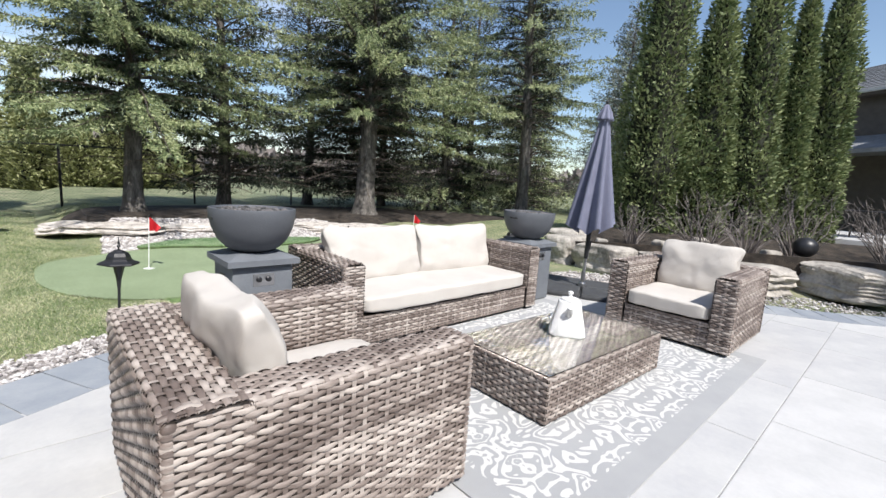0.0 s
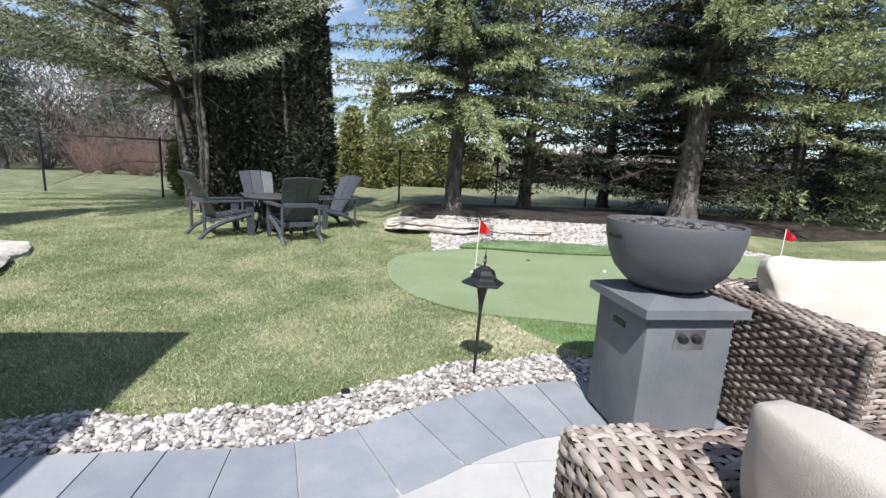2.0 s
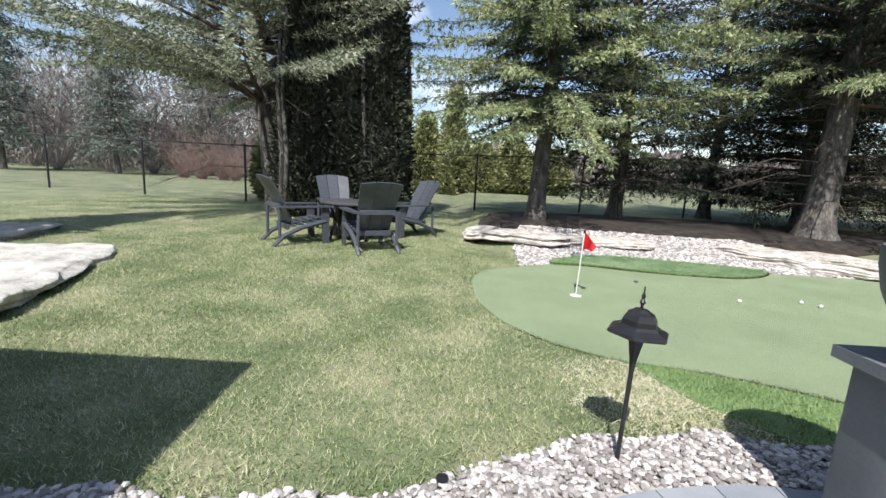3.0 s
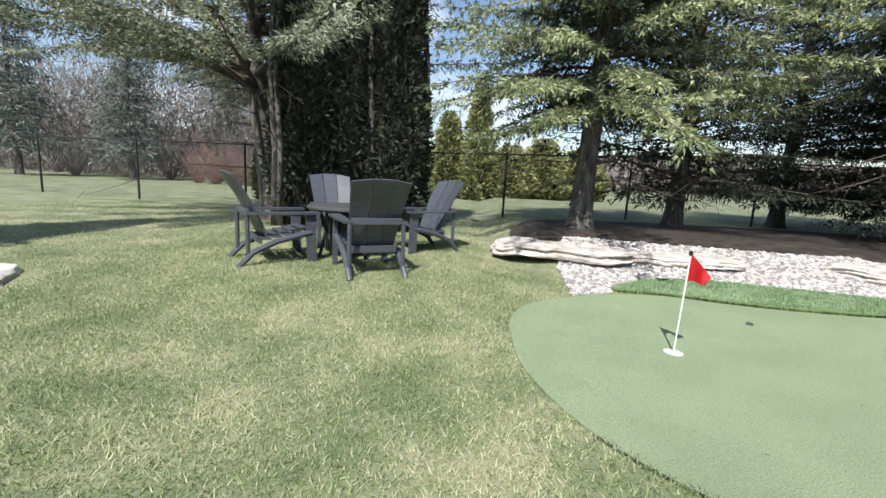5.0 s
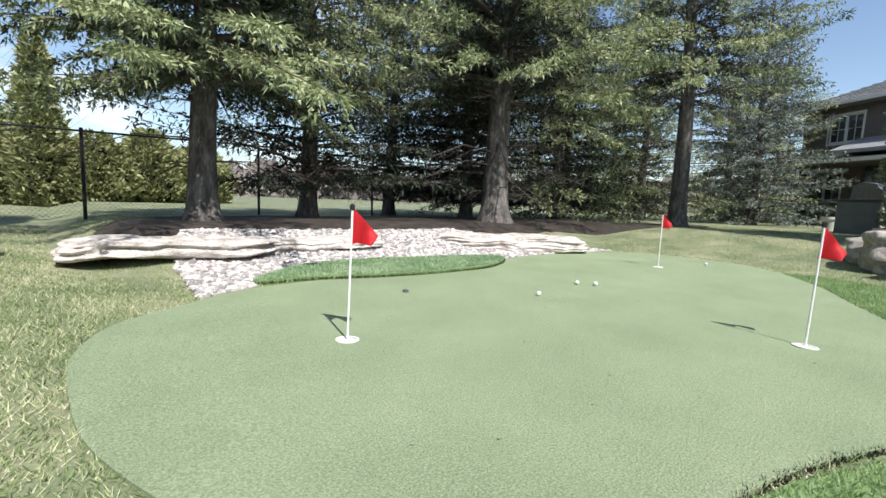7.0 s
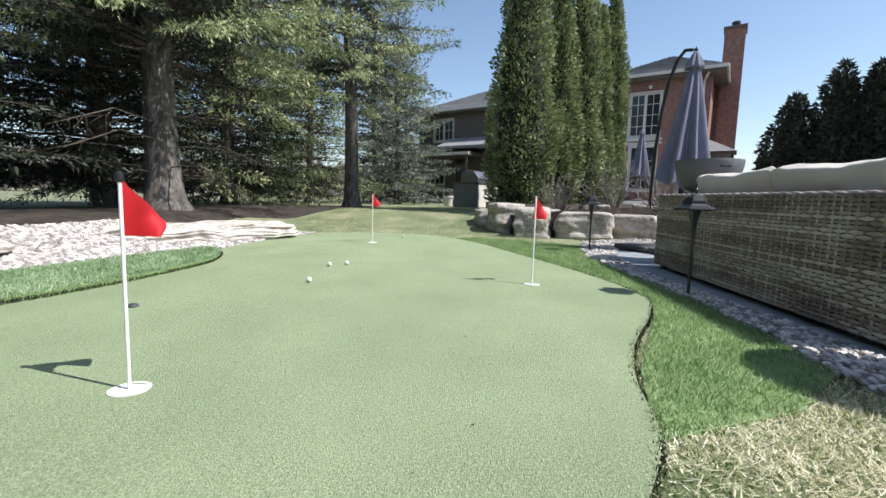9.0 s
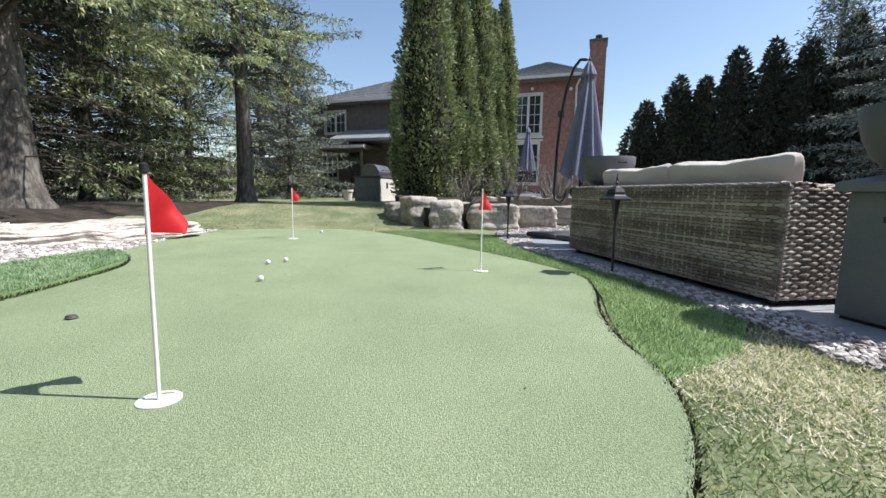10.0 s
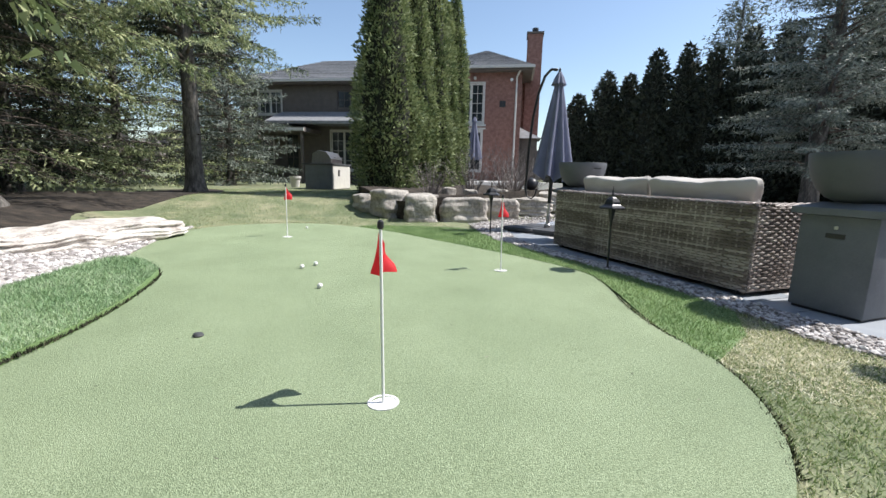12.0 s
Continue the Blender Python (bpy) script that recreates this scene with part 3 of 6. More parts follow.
conifer("spruce_tree", on_ground(2.2, 12.6), "tall spruce with drooping sunlit yellow-green branches and a bare lower trunk", 11, 10.0, 3.7, 2.1, 0.2,
        whorl=0.33, per=8, dead=26, per_twig=21, twig_step=0.105, clump=(0.13, 0.032), droop=0.44)
# darkened inner needles stand in for shade low in this crown
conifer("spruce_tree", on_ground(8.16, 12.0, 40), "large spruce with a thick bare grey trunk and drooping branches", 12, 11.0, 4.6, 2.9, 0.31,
        lean=(0.7, 0.1), whorl=0.35, per=8, dead=46, per_twig=18, twig_step=0.12, clump=(0.14, 0.034), droop=0.42, inner=M_SHADESPRUCE)
conifer("spruce_tree", on_ground(13.5, 9.9, 10), "tall thin-crowned spruce with a slim bare trunk", 13, 12.0, 3.4, 3.5, 0.23, per=5, whorl=0.38, dead=34, per_twig=13, clump=(0.14, 0.034), lean=(-0.4, 0.3), droop=0.4, inner=M_SHADESPRUCE)
# back row: its shade is put into the darkened needle colour
dense = dict(mat=M_SHADESPRUCE, per_twig=6, dead=40, per=6, clump=(0.2, 0.042), whorl=0.36, droop=0.34, twig_step=0.11)
back_a = conifer("spruce_tree", on_ground(4.6, 14.3, 70), "spruce branched nearly to the ground behind the front row, shade painted into its needles", 14, 9.5, 3.3, 0.75, 0.19, **dense)
back_b = conifer("spruce_tree", on_ground(9.9, 14.8, 20), "spruce branched nearly to the ground behind the front row, shade painted into its needles", 15, 10, 3.4, 0.6, 0.19, **dense)
green_a = conifer("spruce_tree", on_ground(12.9, 13.6, 120), "dense green spruce beside the fence", 16, 10, 3.1, 0.4, 0.18, per_twig=6, dead=4, clump=(0.19, 0.042), twig_step=0.11, droop=0.4, inner=M_SHADESPRUCE)
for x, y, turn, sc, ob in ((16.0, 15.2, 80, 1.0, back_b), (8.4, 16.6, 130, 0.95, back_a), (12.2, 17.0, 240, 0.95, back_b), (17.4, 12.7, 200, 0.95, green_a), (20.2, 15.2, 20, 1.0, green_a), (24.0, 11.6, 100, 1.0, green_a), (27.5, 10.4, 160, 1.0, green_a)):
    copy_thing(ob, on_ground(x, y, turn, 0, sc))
conifer("blue_spruce", on_ground(20.3, 9.7, 200), "grey-green spruce branched to the ground near the house", 18, 9.5, 2.7, 0.3, 0.15, mat=M_BLUESPRUCE, per_twig=6, clump=(0.2, 0.05), twig_step=0.11, droop=0.35)
conifer("blue_spruce", on_ground(8.6, -7.6, 30), "large blue-grey spruce towering over the hedge", 19, 12, 3.3, 1.6, 0.26, mat=M_BLUESPRUCE, per_twig=8, clump=(0.18, 0.04), twig_step=0.11, droop=0.35)
far_a = conifer("blue_spruce", on_ground(17.5, -15.5, 30), "distant spruce tip rising above the hedge", 20, 12, 2.6, 2.0, 0.2, mat=M_BLUESPRUCE, per_twig=3, clump=(0.4, 0.08), twig_step=0.14)
conifer("pine_tree", on_ground(-4.2, 13.4), "old pine with a leaning bare trunk and long spreading limbs", 21, 9.5, 5.4, 2.7, 0.22, mat=M_PINE, lean=(-0.8, 0.2), whorl=0.26, per=7, inner=M_PINE,
        droop=0.22, clump=(0.15, 0.03), per_twig=20, tuft=True, twig_step=0.09, dead=30, group="pines")

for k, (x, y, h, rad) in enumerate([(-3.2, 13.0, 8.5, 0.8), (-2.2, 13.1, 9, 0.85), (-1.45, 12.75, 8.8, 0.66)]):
    arborvitae("cedar_tree", on_ground(x, y, 50 * k), "tall cedar behind the garden chairs, deep shade painted into its colour", 30 + k, h, rad, 15000, M_SHADECEDAR, "shaded cedars", sharp=0.4, size=0.13, stems=2)
for k, (x, y, h, rad) in enumerate([(12.25, 4.95, 8.3, 0.98), (12.85, 3.95, 6.2, 0.7), (13.5, 3.2, 7.2, 0.8), (14.1, 2.5, 6.0, 0.52), (14.75, 1.95, 6.7, 0.62)]):
    arborvitae("cedar_tree", pose(x, y, 0.42, 0, 0, 60 * k), "tall sunlit columnar cedar in the planting bed", 40 + k, h, rad, 17000, None, "planting bed cedars", sharp=0.52, size=0.12)
# out of view: a guessed tree, added to cast the lawn's shadow band
arborvitae("cedar_tree", on_ground(-7.3, 5.6), "unseen tall cedar, placed to throw a long shadow over the lawn", 29, 8.8, 1.15, 8000, M_SHADECEDAR, "shaded cedars", sharp=0.5, size=0.2)
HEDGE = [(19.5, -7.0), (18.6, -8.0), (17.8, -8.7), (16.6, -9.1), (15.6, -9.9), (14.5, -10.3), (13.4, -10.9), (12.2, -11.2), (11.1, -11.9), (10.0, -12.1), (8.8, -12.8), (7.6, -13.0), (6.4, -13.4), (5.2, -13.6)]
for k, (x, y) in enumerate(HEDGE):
    arborvitae("hedge_cedar", pose(x, y, 0, 0, 0, 47 * k), "columnar cedar of the tall boundary hedge, shade painted into its colour", 60 + k, [5.2, 6.2, 6.0, 6.9, 7.0, 6.6, 7.2, 7.1, 6.9, 7.6, 7.2, 7.4, 7.2, 7.3][k], 1.45, 6000, M_SHADECEDAR, "boundary hedge", size=0.24, sharp=0.65)

FC = "yellow-green cedar beyond the garden fence"
for k, (x, y, h, rad) in enumerate([(0.3, 26.8, 6.0, 0.8), (1.9, 27.2, 2.6, 1.4), (3.7, 27.6, 3.0, 1.5), (5.7, 28.2, 2.6, 1.5), (-1.3, 27.6, 4.4, 1.0), (-5.2, 16.6, 3.4, 0.8)]):
    arborvitae("cedar_shrub", on_ground(x, y, 70 * k), FC, 90 + k, h, rad, 7000, M_YELLOWCEDAR, "cedars beyond the fence", size=0.24, sharp=0.45)
# ---- distance ----
r9 = rng(91)
wood = bare_bush("bare_tree", on_ground(-10, 30), "leafless grey tree at the edge of the field", 92, 7.0, 60, M_BARE, "far bare trees")
wood2 = bare_bush("bare_tree", on_ground(-14, 31), "leafless grey tree at the edge of the field", 93, 8.0, 60, M_BARE, "far bare trees")
for k in range(14):
    copy_thing((wood, wood2)[k % 2], pose(-34 + k * 2.4 + r9.uniform(-0.5, 0.5), 30 + r9.uniform(-1, 7), 0, 0, 0, r9.uniform(0, 360)) @ Matrix.Scale(r9.uniform(0.7, 1.35), 4))
osier = bare_bush("red_bush", on_ground(-9.0, 28.6), "leafless red-stemmed bush beyond the fence", 94, 2.6, 90, M_REDBUSH, "red bushes")
for k in range(6):
    copy_thing(osier, pose(-16 + k * 1.3 + r9.uniform(-0.4, 0.4), 28.5 + r9.uniform(-0.5, 1.0), 0, 0, 0, r9.uniform(0, 360)) @ Matrix.Scale(r9.uniform(0.7, 1.1), 4))
for x, y, sc, turn in ((-20, 29, 0.9, 10), (-25, 27, 1.0, 80), (-17, 34, 1.0, 200), (-12.5, 36, 1.0, 140)):
    copy_thing(far_a, pose(x, y, -0.1, 0, 0, turn) @ Matrix.Scale(sc, 4))


def far_woods():
    """A low far line of woodland round the fields: many small leafy clumps."""
    r = rng(95)
    n = 26000
    a = r.uniform(-0.9, 2.9, n)
    d = r.uniform(95, 150, n)
    x, y = d * np.sin(a - 0.5), d * np.cos(a - 0.5)
    top = 5.5 + 3.0 * np.array([noise.noise((q * 9, 0, 1)) + 0.6 * noise.noise((q * 31, 0, 2)) for q in a])
    z = r.uniform(0, 1, n) ** 0.8 * top
    c = np.stack([x, y, z], 1)
    g = Geo().quads(blades(c, np.tile([0, 0, 0.8], (n, 1)), 2.2, 1.6, r, 0.6))
    tagged(put("woodland", g, M_BARE), "grey-brown line of far leafless woodland", "woodland", kind="stuff")


far_woods()


def near_woods():
    """The grey leafless thicket behind the field: countless upright twigs."""
    r = rng(96)
    n = 32000
    x, y = r.uniform(-48, -3.5, n), r.uniform(32, 44, n)
    top = 7.5 + 2.5 * np.array([noise.noise((q * 0.35, 0, 5)) + 0.5 * noise.noise((q * 1.3, 0, 6)) for q in x])
    z = r.uniform(0, 1, n) ** 1.2 * top
    g = Geo().quads(blades(np.stack([x, y, z], 1), np.tile([0, 0, 0.8], (n, 1)), 0.95, 0.075, r, 0.6))
    tagged(put("thicket", g, M_BARE), "grey leafless thicket behind the mown field", "thicket", kind="stuff")


near_woods()

# ---- patio ----
def pavers():
    bed = Geo().slab([(-14, -14), (12.4, -14)] + [(x, float(along(F_OUT, x))) for x in np.arange(12.4, -14.01, -0.2)], -0.12, -0.005)
    base = tagged(put("patio", bed, M_JOINT), "pale patio of large rectangular pavers with a grey border", "patio", kind="structure")
    cache = {}
    w, d, k = 1.2, 0.6, 0
    row = 0
    y = -6.0
    while y < 4.2:
        x = -5.0 - (row % 3) * 0.4
        while x < 11.0:
            x1, y1 = x + w - 0.006, y + d - 0.006
            tops = [(xx, min(y1, float(along(F_OUT, xx)) - 0.56)) for xx in np.linspace(x1, x, 7)]
            if max(t[1] for t in tops) > y + 0.02 and y + d > -5.0:
                g = Geo()
                full = all(t[1] == y1 for t in tops)
                if full:
                    key = "full"
                    if key not in cache:
                        g.box((0, 0, -0.03), (w - 0.006, d - 0.006, 0), 0.004)
                        cache[key] = g.mesh("paver", M_SLAB)
                    ob = new("paver", cache[key])
                else:
                    g.slab([(0, 0), (x1 - x, 0)] + [(a - x, max(b, y + 0.005) - y) for a, b in tops], -0.03, 0)
                    ob = new("paver", g.mesh("paver", M_SLAB))
                ob.parent = base
                ob.location = (x, y, 0.0005 * (k % 3))
                k += 1
            x += w
        y += d
        row += 1
    x = -5.0
    while x < 10.4:
        step = 0.29 if x < 7 else 0.16
        a, b = x, x + step - 0.008
        o = [(xx, float(along(F_OUT, xx))) for xx in (a, (a + b) / 2, b)]
        # joints stand square to the curve
        def back(xx):
            s = (float(along(F_OUT, xx + 0.25)) - float(along(F_OUT, xx - 0.25))) / 0.5
            c = 0.55 / math.hypot(1, s)
            return (xx + s * c, float(along(F_OUT, xx)) - c)
        g = Geo().slab([back(a), back((a + b) / 2), back(b)] + o[::-1], -0.035, 0.004)
        ob = new("border_paver", g.mesh("border_paver", M_BORDER))
        ob.parent = base
        x += step

pavers()


def stones(name, spots, size, seed, label, mat=M_PEBBLE):
    """Loose river stones, each a small uneven lump."""
    r = rng(seed)
    bm = bmesh.new()
    bmesh.ops.create_icosphere(bm, subdivisions=1, radius=1)
    unit = np.array([v.co[:] for v in bm.verts])
    faces = np.array([[v.index for v in f.verts] for f in bm.faces])
    bm.free()
    k = len(spots)
    v = unit[None] * (1 + r.uniform(-0.22, 0.22, (k, len(unit), 1)))
    s = size * r.uniform(0.55, 1.35, (k, 1, 1)) * np.stack([np.ones(k), r.uniform(0.6, 0.9, k), r.uniform(0.4, 0.65, k)], 1)[:, None]
    v = v * s
    a = r.uniform(0, 6.28, k)
    tilt = r.normal(0, 0.35, (k, 1))
    v = np.stack([v[..., 0], v[..., 1] - v[..., 2] * tilt, v[..., 2] + v[..., 1] * tilt], 2)
    c, sn = np.cos(a)[:, None], np.sin(a)[:, None]
    v = np.stack([v[..., 0] * c - v[..., 1] * sn, v[..., 0] * sn + v[..., 1] * c, v[..., 2]], 2) + np.asarray(spots)[:, None]
    g = Geo()
    g.v.append(v.reshape(-1, 3))
    g.f = (faces[None] + (np.arange(k) * len(unit))[:, None, None]).reshape(-1, 3).tolist()
    return tagged(put(name, g, mat), label, "stones", kind="stuff")


r0 = rng(5)
edge = [(x, float(along(F_OUT, x)) + 0.0) for x in np.arange(-6, 8.6, 0.2)] + [(x, float(along(F_PEB, x))) for x in np.arange(8.6, -6.1, -0.2)]
tagged(put("gravel_strip", Geo().slab(edge, -0.1, -0.012), M_GRIT), "strip of grit under the river pebbles", "gravel", kind="structure")
px = np.concatenate([r0.uniform(-2.4, 6.5, 11000), r0.uniform(6.5, 9.6, 2200)])
lo, hi = along(F_OUT, px) + 0.015, along(F_PEB, px) + 0.02 + 0.03 * np.sin(px * 9)
py = lo + (hi - lo) * r0.uniform(0, 1, len(px))
stones("pebbles", np.stack([px, py, r0.uniform(-0.012, 0.016, len(px))], 1), 0.0195, 6, "pale grey and pink river pebbles edging the patio")
qx, qy = r0.uniform(0.9, 8.6, 14000), r0.uniform(8.9, 11.6, 14000)
keep = inside(qx, qy, STONES) & ~inside(qx, qy, TONGUE)
qx, qy = qx[keep], qy[keep]
stones("river_stones", np.stack([qx, qy, [ground_z(x, y) + 0.02 for x, y in zip(qx, qy)]], 1), 0.034, 7, "pale flat river stones below the ledge rocks")


# ---- grass ----
def turf(name, spots, height, width, mat, seed, label, lean=0.6):
    r = rng(seed)
    k = len(spots)
    p = np.asarray(spots)
    a = r.uniform(0, 6.28, k)
    w = width * r.uniform(0.6, 1.3, k)
    side = np.stack([np.cos(a), np.sin(a), np.zeros(k)], 1) * w[:, None] * 0.5
    h = height * r.uniform(0.5, 1.25, k)
    tip = p + np.stack([r.normal(0, lean, k) * h, r.normal(0, lean, k) * h, h], 1)
    g = Geo()
    g.v.append(np.stack([p - side, p + side, tip], 1).reshape(-1, 3))
    g.f = np.arange(k * 3).reshape(-1, 3).tolist()
    return tagged(put(name, g, mat), label, "grass", kind="stuff")


def scatter(x0, x1, y0, y1, n, seed, test):
    r = rng(seed)
    x, y = r.uniform(x0, x1, n), r.uniform(y0, y1, n)
    ok = test(x, y)
    x, y = x[ok], y[ok]
    return np.stack([x, y, [ground_z(a, b) + 0.006 for a, b in zip(x, y)]], 1)


def is_lawn(x, y):
    return (y > along(F_PEB, x) - 0.01) & ~inside(x, y, GREEN) & ~inside(x, y, FRINGE) & ~inside(x, y, STONES) & ~inside(x, y, TREE_BED) & ~inside(x, y, PLANT_BED)


turf("lawn_grass", np.concatenate([scatter(-6, 2.4, 3.9, 13, 440000, 1, lambda x, y: is_lawn(x, y) & (rng(12).uniform(0, 1, len(x)) < np.clip((x + 6) / 3.5, 0, 1) * np.clip((13 - y) / 5.5, 0, 1))), scatter(-10, 2.2, 4.0, 16, 130000, 2, is_lawn), scatter(7.5, 16, 4.8, 10.2, 60000, 3, is_lawn)]),
     0.026, 0.006, M_GRASS, 3, "short patchy lawn grass with straw-coloured blades", 0.8)
turf("fringe_grass", scatter(1.3, 8.1, 4.5, 6.7, 130000, 4, lambda x, y: inside(x, y, FRINGE)) + [0, 0, 0.012], 0.03, 0.005, M_FRINGE_BLADE, 4, "bright green blades of the turf fringe")
turf("tongue_grass", scatter(1.6, 5.5, 8.9, 10.2, 60000, 5, lambda x, y: inside(x, y, TONGUE)) + [0, 0, 0.055], 0.03, 0.006, M_TONGUE_BLADE, 5, "shaggy blades of the raised turf tongue")
rim = []
for (x0, y0), (x1, y1) in zip(GREEN, GREEN[1:] + GREEN[:1]):
    for t in np.linspace(0, 1, 60):
        rim.append((x0 + (x1 - x0) * t, y0 + (y1 - y0) * t, 0.0))
rim = [p for p in rim if p[1] < 6.3]
for (x0, y0), (x1, y1) in zip(TONGUE, TONGUE[1:]):
    if y0 < 9.5:
        rim += [(x0 + (x1 - x0) * t, y0 + (y1 - y0) * t, 0.03) for t in np.linspace(0, 1, 40)]
rim = np.array(rim) - [0, 0, 0.02]
rim = rim + rng(8).normal(0, 0.008, (len(rim), 3)) * [1, 1, 0]
turf("green_rim", rim, 0.028, 0.011, M_RIM, 6, "frayed dark edge of the putting turf", 0.4)


# ---- rocks ----
def rock(name, at, size, label, seed, strata=0.0, category="rock", group="", mat=None, rough=0.16, cuts=17):
    """A broken stone: a block knocked about by noise, with bedding ledges where strata is given."""
    bm = bmesh.new()
    bmesh.ops.create_cube(bm, size=2)
    bmesh.ops.subdivide_edges(bm, edges=bm.edges[:], cuts=cuts, use_grid_fill=True)
    for v in bm.verts:
        p = v.co.copy()
        q = Vector([c / max((abs(p.x) ** 7 + abs(p.y) ** 7 + abs(p.z) ** 7) ** (1 / 7), 1e-6) * max(abs(p.x), abs(p.y), abs(p.z)) for c in p])
        s = Vector((q.x * size[0] / 2, q.y * size[1] / 2, q.z * size[2] / 2))
        k = noise.noise_vector(s * 1.6 + Vector((seed * 7.3, 0, 0))) * rough + noise.noise_vector(s * 5 + Vector((0, seed * 3.1, 0))) * rough * 0.45 + noise.noise_vector(s * 14 + Vector((seed, 0, 2))) * rough * 0.12
        if strata:
            ledge = noise.noise((seed * 5.1 + s.x * 0.9, s.y * 0.9, s.z * strata)) + 0.6 * noise.noise((seed + s.x * 2.2, s.y * 2.2, s.z * strata * 2.1))
            pull = 1 + 0.10 * ledge
            s = Vector((s.x * pull, s.y * (1 + 0.16 * ledge * min(1, 0.5 / size[1] + 0.4)), s.z))
            k.z *= 0.35
        v.co = s + k + Vector((0, 0, size[2] / 2))
    g = Geo()
    bm.verts.index_update()
    g.add([v.co[:] for v in bm.verts], [[v.index for v in f.verts] for f in bm.faces])
    bm.free()
    ob = put(name, g, mat or M_ROCK)
    ob.matrix_basis = at
    return tagged(ob, label, category, group)


def laid(x, y, turn, sink=0.06):
    return pose(x, y, ground_z(x, y) - sink, 0, 0, turn)

LEDGE = "long pale layered ledge rock lying in the stone bed"
rock("ledge_rock", laid(1.45, 10.85, -6), (2.0, 1.0, 0.16), LEDGE, 1, 14, group="ledge rocks", cuts=30, rough=0.13)
rock("ledge_rock", laid(3.15, 10.8, -2), (1.6, 0.7, 0.14), LEDGE, 2, 14, group="ledge rocks", cuts=26, rough=0.12)
rock("ledge_rock", laid(6.4, 10.28, -37), (2.7, 0.95, 0.28), LEDGE, 3, 14, group="ledge rocks", cuts=30, rough=0.13)
rock("stone_step", pose(-4.75, 6.55, 0.0, 0, 0, 20), (2.2, 2.9, 0.17), "broad flat pale stone slab with a broken edge on the lawn", 4, 11, group="stone slabs", rough=0.12, mat=M_PALESTONE, cuts=44)
rock("stone_step", pose(-6.55, 8.75, 0.02, 0, 0, 8), (1.5, 1.0, 0.19), "flat grey stone slab lying behind the pale one", 6, 9, group="stone slabs", rough=0.1, mat=M_BOULDER, cuts=24)
BL = "squared grey-brown armour stone edging the planting bed"
for k, (x, y, tn, sx, sy, sz) in enumerate([(10.4, 5.75, 10, 0.9, 0.8, 0.42), (9.5, 5.5, 15, 0.8, 0.7, 0.68), (8.75, 5.05, -10, 0.75, 0.65, 0.66), (8.6, 4.1, 80, 1.0, 0.6, 0.6), (9.0, 3.1, 65, 1.0, 0.6, 0.55)]):
    rock("armour_stone", laid(x, y, tn, 0.08), (sx, sy, sz), BL, 10 + k, 5, group="armour stones", mat=M_BOULDER, rough=0.1)
for k, (x, y, tn, sx, sy, sz) in enumerate([(9.55, 2.0, 62, 1.3, 0.8, 0.5), (10.2, 0.8, 58, 1.4, 0.9, 0.55), (11.0, -0.5, 55, 1.6, 0.9, 0.5)]):
    rock("armour_stone", laid(x, y, tn, 0.08), (sx, sy, sz), "long layered brown stone retaining the planting bed", 20 + k, 16, group="armour stones", mat=M_BOULDER, rough=0.1)

turf("straw_grass", scatter(0.9, 2.6, 4.6, 5.9, 26000, 21, lambda x, y: is_lawn(x, y) & (((x - 1.55) / 0.75) ** 2 + ((y - 5.25) / 0.6) ** 2 < rng(22).uniform(0.1, 1.1, len(x)))), 0.02, 0.007, M_STRAW, 23, "bleached straw patch in the lawn beside the turf fringe", 1.5)
dbx, dby = rng(24).uniform(0.6, 8.2, 170), rng(25).uniform(5.2, 9.2, 170)
okd = inside(dbx, dby, GREEN)
turf("leaf_litter", np.stack([dbx[okd], dby[okd], np.full(okd.sum(), 0.001)], 1), 0.004, 0.011, material("leaf_litter", [(0.03, 0.03, 0.02), (0.3, 0.3, 0.23)], 8, 0.9, island=1.2), 26, "small dark and pale bits of leaf litter on the green", 2.5)

